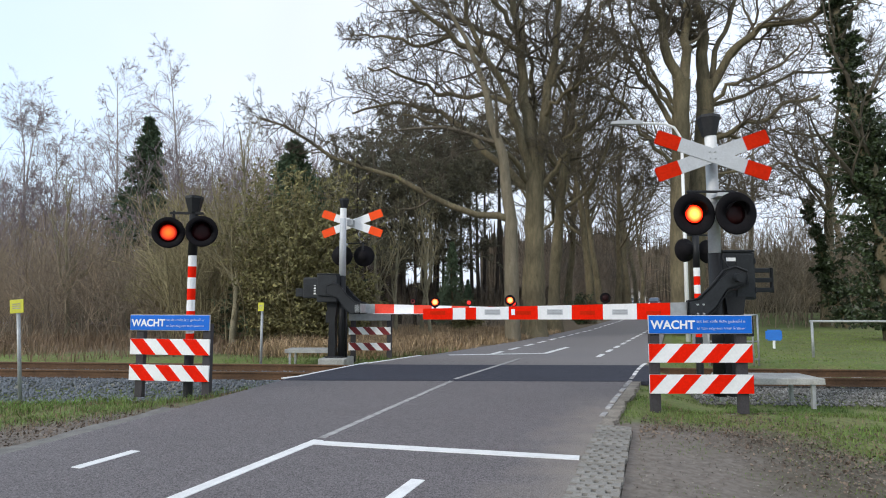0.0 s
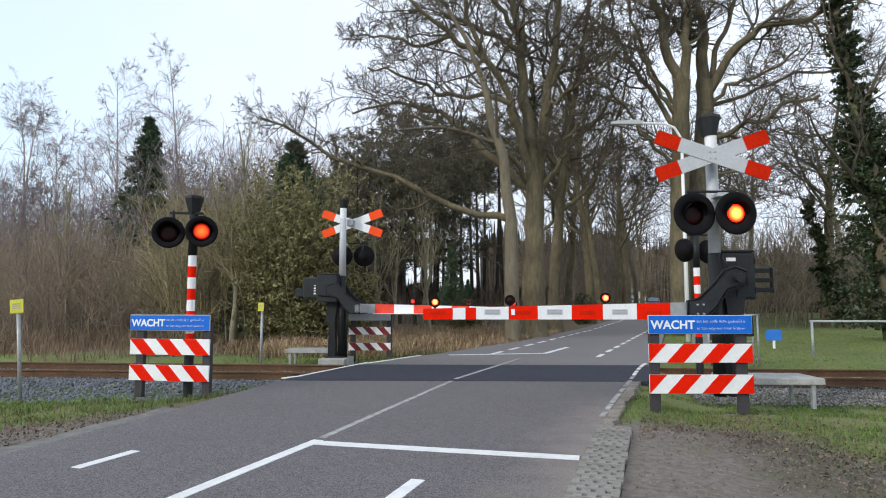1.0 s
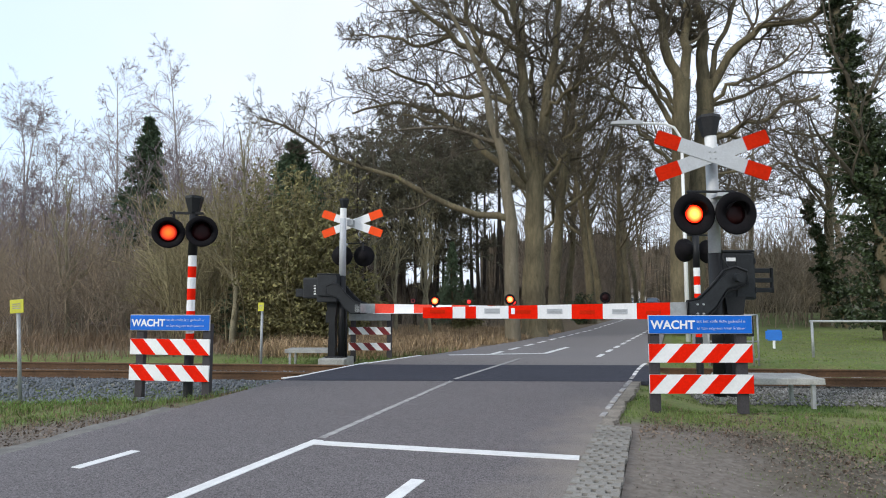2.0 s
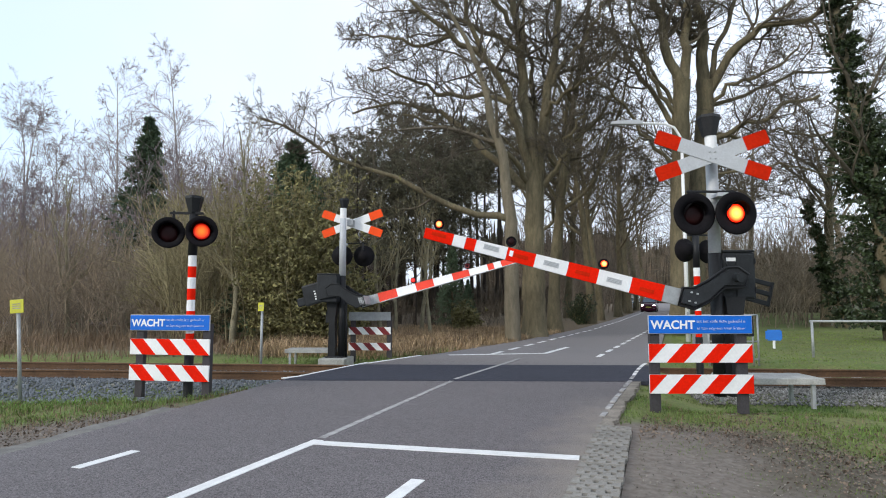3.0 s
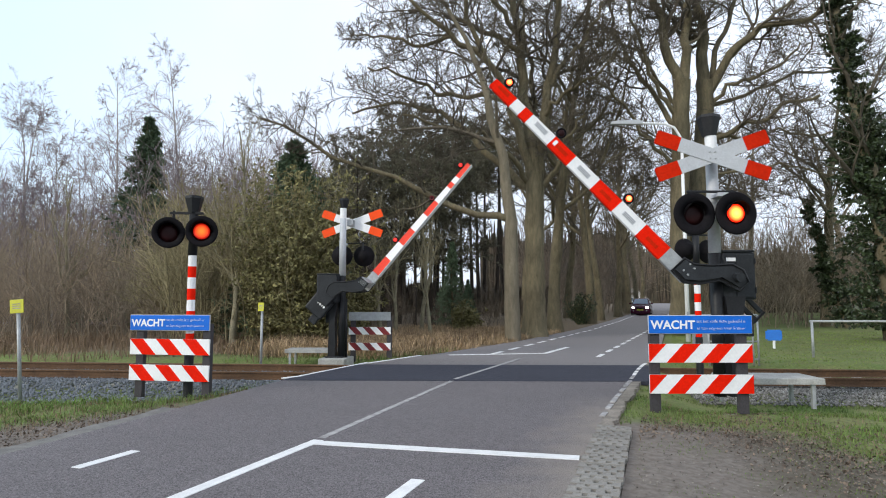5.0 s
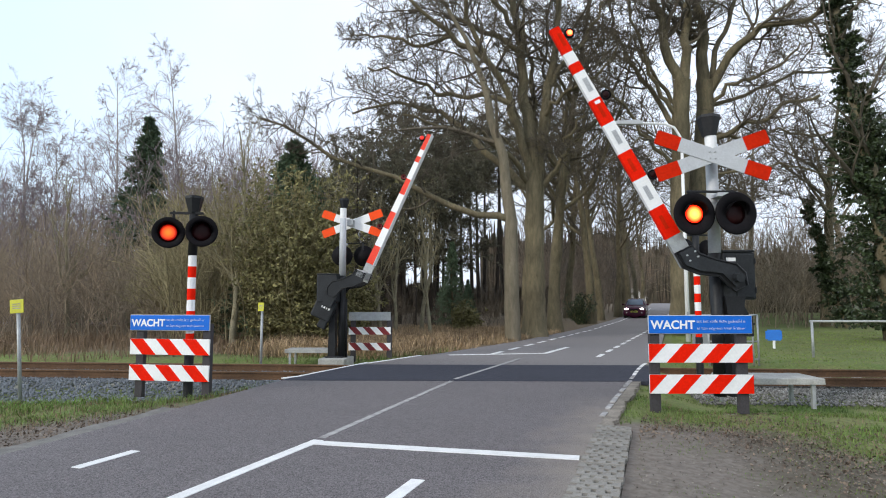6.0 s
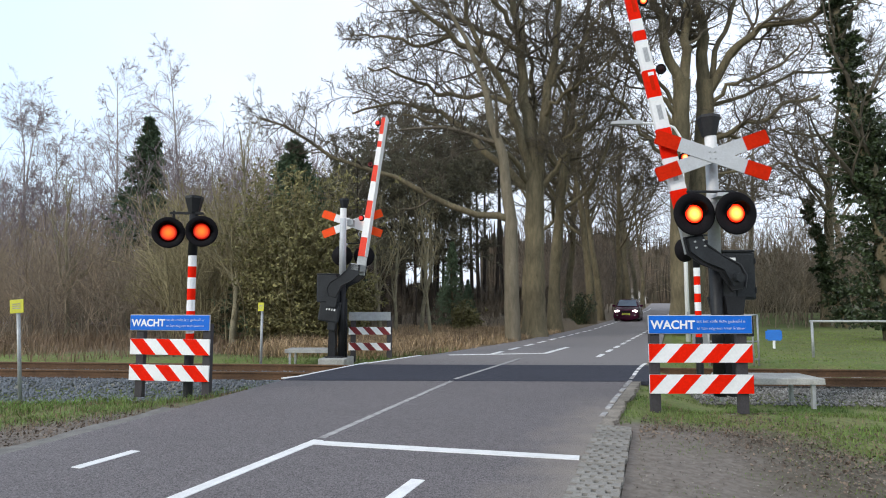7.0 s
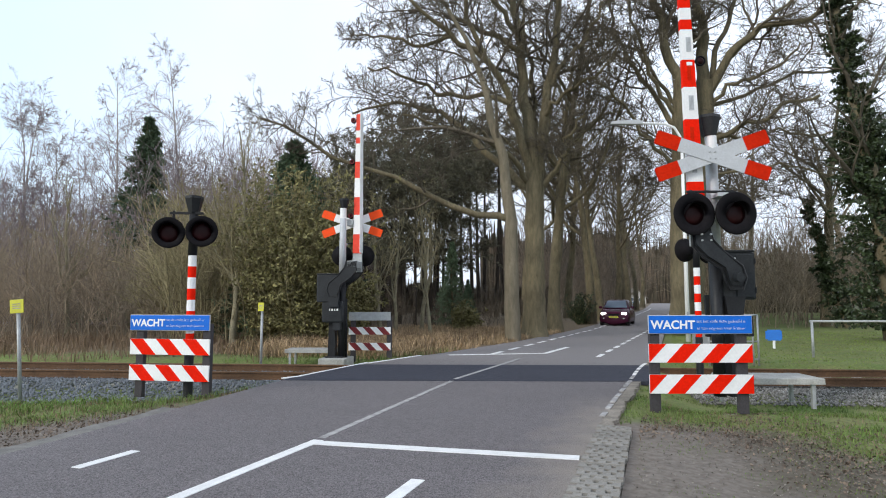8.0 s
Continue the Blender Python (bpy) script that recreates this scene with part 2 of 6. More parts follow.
def lathe(profile, sides=32):
    """A profile of (radius, y) turned round the y axis."""
    bm = bmesh.new()
    rings = []
    for r, y in profile:
        rings.append([bm.verts.new((r * math.cos(2 * math.pi * i / sides), y, r * math.sin(2 * math.pi * i / sides))) for i in range(sides)]
                     if r > 1e-6 else [bm.verts.new((0, y, 0))])
    for p, q in zip(rings, rings[1:]):
        for i in range(sides):
            j = (i + 1) % sides
            if len(p) == 1:
                bm.faces.new((p[0], q[j], q[i]))
            elif len(q) == 1:
                bm.faces.new((p[i], p[j], q[0]))
            else:
                bm.faces.new((p[i], p[j], q[j], q[i]))
    bmesh.ops.recalc_face_normals(bm, faces=bm.faces)
    return bm


# ---- growth: batches of tapered branches ----
def tubes(P, R, sides):
    """Tubes round N polylines P (N, n, 3) with radii R (N, n)."""
    N, n, _ = P.shape
    T = np.gradient(P, axis=1)
    T /= np.linalg.norm(T, axis=2, keepdims=True) + 1e-9
    ref = np.where(np.abs(T[:, :1, 2:3]) > 0.8, np.array([1.0, 0, 0]), np.array([0, 0, 1.0]))
    A = np.cross(T, np.broadcast_to(ref, T.shape))
    A /= np.linalg.norm(A, axis=2, keepdims=True) + 1e-9
    B = np.cross(T, A)
    ang = np.arange(sides) * 2 * math.pi / sides
    V = P[:, :, None, :] + R[:, :, None, None] * (A[:, :, None, :] * np.cos(ang)[None, None, :, None] + B[:, :, None, :] * np.sin(ang)[None, None, :, None])
    i = np.arange(N)[:, None, None] * n * sides
    j = np.arange(n - 1)[None, :, None] * sides
    k = np.arange(sides)[None, None, :]
    k2 = (k + 1) % sides
    F = np.stack([i + j + k, i + j + k2, i + j + sides + k2, i + j + sides + k], -1).reshape(-1, 4)
    return V.reshape(-1, 3), F


def joined(pieces):
    V, F, o = [], [], 0
    for v, f in pieces:
        V.append(v)
        F.append(f + o)
        o += len(v)
    return np.concatenate(V), np.concatenate(F)


def stems(rng, roots, heads, lengths, r0, n, gnarl, lift, tip=0.12):
    """N stems from roots along heads."""
    N = len(roots)
    P = np.zeros((N, n, 3))
    P[:, 0] = roots
    d = heads / (np.linalg.norm(heads, axis=1, keepdims=True) + 1e-9)
    step = (lengths / (n - 1))[:, None]
    for i in range(1, n):
        d = d + rng.normal(0, gnarl, (N, 3)) + np.array([0, 0, lift])
        d /= np.linalg.norm(d, axis=1, keepdims=True) + 1e-9
        P[:, i] = P[:, i - 1] + d * step
    f = np.linspace(0, 1, n)[None, :]
    return P, r0[:, None] * (1 - (1 - tip) * f)


def sprout(rng, P, R, kids, t0, t1, spread, ratio, n, gnarl, lift, thin=0.6, tip=0.15, flat=0.0):
    """Children of the branches P, R."""
    N, m, _ = P.shape
    par = np.repeat(np.arange(N), kids)
    M = len(par)
    t = rng.uniform(t0, t1, M)
    s = t * (m - 1)
    i = np.minimum(s.astype(int), m - 2)
    w = (s - i)[:, None]
    pos = P[par, i] * (1 - w) + P[par, i + 1] * w
    tan = P[par, i + 1] - P[par, i]
    tan /= np.linalg.norm(tan, axis=1, keepdims=True) + 1e-9
    q = rng.normal(0, 1, (M, 3))
    q[:, 2] *= 1 - flat
    q -= (q * tan).sum(1, keepdims=True) * tan
    q /= np.linalg.norm(q, axis=1, keepdims=True) + 1e-9
    a = np.radians(rng.uniform(*spread, M))[:, None]
    heads = np.cos(a) * tan + np.sin(a) * q
    L = np.linalg.norm(np.diff(P, axis=1), axis=2).sum(1)[par]
    lengths = L * ratio * rng.uniform(0.6, 1.2, M) * (1.15 - 0.6 * t)
    r = (R[par, i] * (1 - w[:, 0]) + R[par, i + 1] * w[:, 0]) * thin * rng.uniform(0.75, 1.05, M)
    return stems(rng, pos, heads, lengths, r, n, gnarl, lift, tip)


# ---- the lie of the land ----
def smooth(a, b, v):
    t = np.clip((v - a) / (b - a), 0, 1)
    return t * t * (3 - 2 * t)


def road_x(y):
    """The road's centre line: straight over the crossing, then drifting to the east."""
    y = np.asarray(y, float)
    return -3.25 + 0.5 * smooth(12, 17, y) + 0.062 * np.clip(y - 17, 0, 28) + 0.045 * np.clip(y - 45, 0, 35) + 0.01 * np.clip(y - 80, 0, 300)


def rise(y):
    return 0.012 * np.clip(np.asarray(y, float) - 33, 0, 120)


TRACK = 0.24      # metres of y to a metre of x
TRACK_Y = 12.35   # the track's middle at x = -3


def track_off(x, y):
    return (y - TRACK_Y - TRACK * (x + 3)) * math.cos(math.atan(TRACK))


def land(x, y):
    x, y = np.asarray(x, float), np.asarray(y, float)
    off_road = smooth(2.75, 4.2, np.abs(x - road_x(y)))
    z = rise(y) - 0.22 * off_road * (1 - smooth(2.7, 3.9, np.abs(track_off(x, y) + 0.6) + 0.1))
    z = z - 0.05 * off_road
    far = smooth(20, 60, np.abs(x - road_x(y)))
    return z - 0.02 + 0.025 * np.sin(x * 1.7 + y * 0.6) * np.cos(y * 1.3) * off_road + 0.1 * far


def spaced(lo, hi, step, reach, grow=1.35):
    v = list(np.arange(lo, hi + 1e-6, step))
    s = step
    while v[-1] < reach:
        s *= grow
        v.append(v[-1] + s)
    s = step
    while v[0] > -reach:
        s *= grow
        v.insert(0, v[0] - s)
    return np.array(v)


def sheet(xs, ys, zf):
    X, Y = np.meshgrid(xs, ys)
    Z = zf(X, Y)
    V = np.stack([X, Y, Z], -1).reshape(-1, 3)
    a, b = len(ys), len(xs)
    i = (np.arange(a - 1)[:, None] * b + np.arange(b - 1)[None, :]).ravel()
    return V, np.stack([i, i + 1, i + b + 1, i + b], -1)


V, F = sheet(spaced(-20, 16, 0.25, 1800), spaced(0, 40, 0.25, 1800), land)
ground = tagged(new("ground", big_mesh("ground", V, F, M_GRASSY)), "uneven grass verge with bare soil beside the road", "ground", kind="structure")


def ground_material():
    """Turf, with bare soil along the road's edge and under the woods."""
    nt = M_GRASSY.node_tree
    b = nt.nodes["Principled BSDF"]
    old = b.inputs["Base Color"].links[0].from_socket
    tc = nt.nodes.new("ShaderNodeTexCoord")
    sep = nt.nodes.new("ShaderNodeSeparateXYZ")
    no = nt.nodes.new("ShaderNodeTexNoise")
    no.inputs["Scale"].default_value, no.inputs["Detail"].default_value = 1.2, 8
    nt.links.new(tc.outputs["Object"], sep.inputs[0])
    nt.links.new(tc.outputs["Object"], no.inputs["Vector"])

    def op(kind, a, c):
        m = nt.nodes.new("ShaderNodeMath")
        m.operation = kind
        for s, v in zip(m.inputs, (a, c)):
            if isinstance(v, (int, float)):
                s.default_value = v
            else:
                nt.links.new(v, s)
        return m.outputs[0]

    def ramp(v, lo, hi, noise_amount):
        m = nt.nodes.new("ShaderNodeMapRange")
        m.inputs["From Min"].default_value, m.inputs["From Max"].default_value = lo, hi
        nt.links.new(op('ADD', v, op('MULTIPLY', op('SUBTRACT', no.outputs["Fac"], 0.5), noise_amount)), m.inputs["Value"])
        return m.outputs["Result"]
    x, y = sep.outputs["X"], sep.outputs["Y"]
    # the worn pull-in beside the tiles: south of y = 7.8 and of the line y + 1.4 x = 9.4, east of the road
    near = op('MULTIPLY', op('MULTIPLY', ramp(op('ADD', y, op('MULTIPLY', x, 1.4)), 9.9, 8.9, 1.8), ramp(y, 8.1, 7.5, 1.0)), ramp(x, -1.2, -0.8, 0.0))
    left = op('MULTIPLY', ramp(op('SUBTRACT', op('MULTIPLY', y, 0.75), x), 11.7, 10.8, 1.2), ramp(x, -5.0, -5.2, 0.0))
    woods = ramp(op('SUBTRACT', y, op('MULTIPLY', x, 0.24)), 17.0, 18.5, 2.0)
    woods = op('MULTIPLY', woods, ramp(x, 0.5, -1.0, 0.0))
    mask = op('MAXIMUM', near, left)
    no2 = nt.nodes.new("ShaderNodeTexNoise")
    no2.inputs["Scale"].default_value, no2.inputs["Detail"].default_value = 16, 10
    nt.links.new(tc.outputs["Object"], no2.inputs["Vector"])
    rp = nt.nodes.new("ShaderNodeValToRGB")
    rp.color_ramp.elements[0].position, rp.color_ramp.elements[1].position = 0.35, 0.7
    rp.color_ramp.elements[0].color, rp.color_ramp.elements[1].color = (0.128, 0.108, 0.091, 1), (0.205, 0.178, 0.153, 1)
    nt.links.new(no2.outputs["Fac"], rp.inputs["Fac"])
    mx = nt.nodes.new("ShaderNodeMix")
    mx.data_type = 'RGBA'
    nt.links.new(mask, mx.inputs["Factor"])
    nt.links.new(old, mx.inputs["A"])
    nt.links.new(rp.outputs["Color"], mx.inputs["B"])
    dark = op('MULTIPLY', op('MULTIPLY', ramp(x, 0.45, 1.05, 1.6), mask), 0.85)
    md = nt.nodes.new("ShaderNodeMix")
    md.data_type = 'RGBA'
    md.inputs["B"].default_value = (0.088, 0.074, 0.050, 1)
    nt.links.new(dark, md.inputs["Factor"])
    nt.links.new(mx.outputs["Result"], md.inputs["A"])
    rw = nt.nodes.new("ShaderNodeValToRGB")
    rw.color_ramp.elements[0].position, rw.color_ramp.elements[1].position = 0.35, 0.7
    rw.color_ramp.elements[0].color, rw.color_ramp.elements[1].color = (0.085, 0.066, 0.042, 1), (0.20, 0.145, 0.085, 1)
    nt.links.new(no2.outputs["Fac"], rw.inputs["Fac"])
    mw = nt.nodes.new("ShaderNodeMix")
    mw.data_type = 'RGBA'
    nt.links.new(woods, mw.inputs["Factor"])
    nt.links.new(md.outputs["Result"], mw.inputs["A"])
    nt.links.new(rw.outputs["Color"], mw.inputs["B"])
    nt.links.new(mw.outputs["Result"], b.inputs["Base Color"])


ground_material()


def dusty_edge():
    """Sand carried onto the asphalt along its eastern edge."""
    nt = M_ASPHALT.node_tree
    b = nt.nodes["Principled BSDF"]
    old = b.inputs["Base Color"].links[0].from_socket
    tc, sep = nt.nodes.new("ShaderNodeTexCoord"), nt.nodes.new("ShaderNodeSeparateXYZ")
    no = nt.nodes.new("ShaderNodeTexNoise")
    no.inputs["Scale"].default_value, no.inputs["Detail"].default_value = 3.0, 9
    ad, m1, m2, mu, mx = (nt.nodes.new(k) for k in ("ShaderNodeMath", "ShaderNodeMapRange", "ShaderNodeMapRange", "ShaderNodeMath", "ShaderNodeMix"))
    nt.links.new(tc.outputs["Object"], sep.inputs[0])
    nt.links.new(tc.outputs["Object"], no.inputs["Vector"])
    nt.links.new(sep.outputs["X"], ad.inputs[0])
    nt.links.new(no.outputs["Fac"], ad.inputs[1])
    m1.inputs["From Min"].default_value, m1.inputs["From Max"].default_value, m1.inputs["To Max"].default_value = -0.75, 0.05, 0.95
    m2.inputs["From Min"].default_value, m2.inputs["From Max"].default_value = 9.6, 7.6
    nt.links.new(ad.outputs[0], m1.inputs["Value"])
    nt.links.new(sep.outputs["Y"], m2.inputs["Value"])
    mu.operation = 'MULTIPLY'
    nt.links.new(m1.outputs["Result"], mu.inputs[0])
    nt.links.new(m2.outputs["Result"], mu.inputs[1])
    mx.data_type = 'RGBA'
    mx.inputs["B"].default_value = (0.27, 0.235, 0.205, 1)
    nt.links.new(mu.outputs[0], mx.inputs["Factor"])
    nt.links.new(old, mx.inputs["A"])
    # the asphalt colour is mixed paler beyond the crossing
    m3, mo = nt.nodes.new("ShaderNodeMapRange"), nt.nodes.new("ShaderNodeMix")
    m3.inputs["From Min"].default_value, m3.inputs["From Max"].default_value, m3.inputs["To Max"].default_value = 12.0, 15.0, 0.6
    nt.links.new(sep.outputs["Y"], m3.inputs["Value"])
    mo.data_type = 'RGBA'
    mo.inputs["B"].default_value = (0.255, 0.238, 0.238, 1)
    nt.links.new(m3.outputs["Result"], mo.inputs["Factor"])
    nt.links.new(mx.outputs["Result"], mo.inputs["A"])
    nt.links.new(mo.outputs["Result"], b.inputs["Base Color"])


dusty_edge()


def ribbon(xa, xb, y0, y1, z, step=0.5):
    """A strip along the road between two offsets from its centre line."""
    ys = np.arange(y0, y1 + step, step)
    ys[-1] = y1
    fa = xa if callable(xa) else (lambda y: road_x(y) + xa)
    fb = xb if callable(xb) else (lambda y: road_x(y) + xb)
    V, n = [], len(ys)
    for y in ys:
        V += [(fa(y), y, float(rise(y)) + z), (fb(y), y, float(rise(y)) + z)]
    F = [(2 * i, 2 * i + 1, 2 * i + 3, 2 * i + 2) for i in range(n - 1)]
    return V, F


def slab_of(V, F, drop=0.08):
    """Gives a sheet a skirt all round, so that it has thickness."""
    bm = bmesh.new()
    vs = [bm.verts.new(v) for v in V]
    for f in F:
        bm.faces.new([vs[i] for i in f])
    r = bmesh.ops.extrude_face_region(bm, geom=list(bm.faces))
    low = [g for g in r["geom"] if isinstance(g, bmesh.types.BMVert)]
    bmesh.ops.translate(bm, vec=(0, 0, -drop), verts=low)
    bmesh.ops.recalc_face_normals(bm, faces=bm.faces)
    return bm


def flat_thing(name, bm, material, label, category, kind="structure"):
    me = bpy.data.meshes.new(name)
    bm.to_mesh(me)
    bm.free()
    me.materials.append(material)
    return tagged(new(name, me), label, category, kind=kind)


def left_edge(y):
    return float(road_x(y)) - float(np.interp(y, (-30, 4, 6.2, 9.8, 12.85, 15, 18, 22, 40), (2.2, 2.25, 2.52, 3.0, 2.9, 2.85, 2.55, 2.25, 2.1)))


def right_edge(y):
    return float(road_x(y)) + float(np.interp(y, (7.4, 9.4, 11.2, 12.4, 13.9, 15.8, 19.0, 30.0), (2.66, 2.75, 2.85, 2.90, 2.82, 2.70, 2.7, 2.3)))


V, F = ribbon(left_edge, right_edge, -30, 260, 0.02, 1.0)
road = flat_thing("road", slab_of(V, F), M_ASPHALT, "grey worn asphalt country road", "road")


def flat_strip(points, name, material, z, label, parent=None, drop=0.02):
    bm = slab_of([(x, y, float(rise(y)) + z) for x, y in points], [tuple(range(len(points)))], drop)
    me = bpy.data.meshes.new(name)
    bm.to_mesh(me)
    bm.free()
    me.materials.append(material)
    ob = new(name, me)
    ob.parent = parent
    return tagged(ob, label)


# the darker asphalt between and beside the rails
deck = flat_thing("crossing_deck", slab_of([(-6.22, 9.50, 0.03), (-0.10, 11.38, 0.03), (-0.1, 14.30, 0.03), (-6.28, 12.42, 0.03)], [(0, 1, 2, 3)], 0.07), M_STRIP,
                  "dark newer asphalt deck across the railway track", "road")


def band(x0, y0, x1, y1, w):
    d = Vector((x1 - x0, y1 - y0)).normalized()
    n = Vector((-d.y, d.x)) * w / 2
    return [(x0 - n.x, y0 - n.y), (x1 - n.x, y1 - n.y), (x1 + n.x, y1 + n.y), (x0 + n.x, y0 + n.y)]


for pts, m, z in (
        (band(-3.16, -2.0, -3.16, 5.50, 0.11), M_LINE, 0.025),
        (band(-3.21, 5.38, -0.66, 5.60, 0.15), M_LINE, 0.026),
        (band(-3.18, 5.6, -3.38, 10.5, 0.075), M_WORN, 0.025),
        (band(-3.38, 10.6, -3.15, 15.0, 0.075), M_WORN, 0.0335),
        (band(-5.15, 15.55, -2.85, 16.92, 0.16), M_LINE, 0.025),
        (band(-2.85, 16.9, -2.60, 19.5, 0.14), M_LINE, 0.026),
        (band(-6.32, 9.72, -6.20, 10.1, 0.10), M_LINE, 0.036),
        (band(-6.22, 10.1, -6.20, 12.9, 0.07), M_LINE, 0.036),
        (band(-6.15, 12.9, -5.80, 15.2, 0.10), M_LINE, 0.026)):
    flat_strip(pts, "road_marking", m, z, "", road)
# pieces of the white edge line at the east side, worn through
for i in range(13):
    y = 7.7 + i * 0.56
    x = right_edge(y) - 0.06
    flat_strip(band(x, y, right_edge(y + 0.5) - 0.06, y + 0.26 + 0.1 * (i % 3), 0.065), "edge_marking", M_WORN if y < 11.8 else M_LINE, 0.036, "", road)
# short dashes
for y in (-1.0, 1.4, 3.95):
    flat_strip(band(-4.50, y, -4.50, y + 0.62, 0.10), "dash", M_LINE, 0.025, "", road)
    flat_strip(band(-1.74, y, -1.74, y + 0.58, 0.11), "dash", M_LINE, 0.025, "", road)
for i in range(46):
    y = 16.2 + i * 1.75
    for off in (-1.36, 1.38):
        x0, x1 = float(road_x(y)) + off, float(road_x(y + 1)) + off
        flat_strip(band(x0, y, x1, y + 0.95, 0.12), "dash", M_LINE, 0.026, "", road)

# dusty shoulder, east
SHAKE = np.random.default_rng(9).normal(0, 1, (2, 200))
V, F = ribbon(lambda y: right_edge(y) - 0.04 + 0.014 * SHAKE[0, int(y * 12.5)], lambda y: right_edge(y) + 0.12 + 0.018 * SHAKE[1, int(y * 12.5)], 6.9, 15.5, 0.024, 0.08)
flat_thing("shoulder", slab_of(V, F, 0.2), M_SHOULDER, "dusty soil shoulder crumbling onto the asphalt", "shoulder")
# low concrete edging, west
V, F = ribbon(lambda y: left_edge(y) - 0.24 - 0.03 * math.sin(y * 5), lambda y: left_edge(y) - 0.015, -2, 6.6, 0.014, 0.2)
flat_thing("edging", slab_of(V, F, 0.12), M_EDGE, "weathered concrete edging band beside the road", "edging")


# ---- the track ----
UX = Vector((1, TRACK, 0)).normalized()
UN = Vector((-UX.y, UX.x, 0))
T0 = Vector((-3, TRACK_Y, 0))


def rail_profile(off):
    pts = [(-0.07, -0.14), (0.07, -0.14), (0.07, -0.125), (0.012, -0.105), (0.012, -0.03), (0.036, -0.022), (0.036, 0.0), (0.028, 0.01),
           (-0.028, 0.01), (-0.036, 0.0), (-0.036, -0.022), (-0.012, -0.03), (-0.012, -0.105), (-0.07, -0.125)]
    bm = bmesh.new()
    rings = []
    for s in (-120, -40, 0, 40, 120):
        c = T0 + UX * s + UN * off
        rings.append([bm.verts.new(c + UN * a + Vector((0, 0, b + 0.016))) for a, b in pts])
    for p, q in zip(rings, rings[1:]):
        for i in range(len(pts)):
            j = (i + 1) % len(pts)
            bm.faces.new((p[i], p[j], q[j], q[i]))
    bmesh.ops.recalc_face_normals(bm, faces=bm.faces)
    return bm


track = thing("railway_track", Matrix(), "single rusty railway track on grey ballast", "railway track", kind="structure")
for off in (-0.753, 0.753):
    part("rail", rail_profile(off), M_RUST, track, "rust-brown steel rail")
sleeper = bpy.data.meshes.new("sleeper")
bms = box(0.24, 2.5, 0.14, bevel=0.02)
bms.to_mesh(sleeper)
bms.free()
sleeper.materials.append(M_CONC)
for i in range(-60, 61):
    c = T0 + UX * (i * 0.62)
    if -6.9 < c.x < 0.6:
        continue
    part("sleeper", sleeper, M_CONC, track, "", Matrix.Translation(c + Vector((0, 0, -0.255))) @ Matrix.Rotation(math.atan(TRACK), 4, 'Z'))


def stones(rng, x, y, z, r):
    """Angular stones: squashed octahedra with shaken corners."""
    N = len(x)
    base = np.array([(1, 0, 0), (-1, 0, 0), (0, 1, 0), (0, -1, 0), (0, 0, 1), (0, 0, -1)], float)
    V = base[None] * r[:, None, None] * rng.uniform(0.6, 1.25, (N, 6, 3)) + rng.normal(0, 0.25, (N, 6, 3)) * r[:, None, None]
    V += np.stack([x, y, z], -1)[:, None, :]
    f = np.array([(0, 2, 4), (2, 1, 4), (1, 3, 4), (3, 0, 4), (2, 0, 5), (1, 2, 5), (3, 1, 5), (0, 3, 5)])
    return V.reshape(-1, 3), (f[None] + np.arange(N)[:, None, None] * 6).reshape(-1, 3)


rng = np.random.default_rng(5)
n = 44000
s, o = rng.uniform(-15, 15, n), rng.uniform(-3.35, 1.2, n)
px, py = T0.x + UX.x * s + UN.x * o, T0.y + UX.y * s + UN.y * o
keep = (px < left_edge(10) - 0.25 + 0.3 * (o + 1.0)) | (px > 0.45)
keep &= px < -5
keep &= o < 1.0 + rng.uniform(-0.3, 0.2, n)
px, py, o = px[keep], py[keep], o[keep]
V, F = stones(rng, px, py, np.maximum(land(px, py) + 0.015, -0.135 - 0.06 * np.clip(np.abs(o) - 1.4, 0, 3)), rng.uniform(0.014, 0.032, len(px)))
tagged(new("ballast", big_mesh("ballast", V, F, M_BALLAST, False)), "blue-grey crushed stone ballast round the rails", "ballast", kind="stuff")
s, o = rng.uniform(3.2, 15, 14000), rng.uniform(-2.35, 0.2, 14000)
px, py = T0.x + UX.x * s + UN.x * o, T0.y + UX.y * s + UN.y * o
V, F = stones(rng, px, py, np.maximum(land(px, py) + 0.008, -0.17 - 0.06 * np.clip(np.abs(o) - 1.4, 0, 3)), rng.uniform(0.013, 0.029, len(px)))
tagged(new("ballast", big_mesh("ballast", V, F, M_GRIT, False)), "pale grey grit and fine ballast beside the rails", "ballast", kind="stuff")


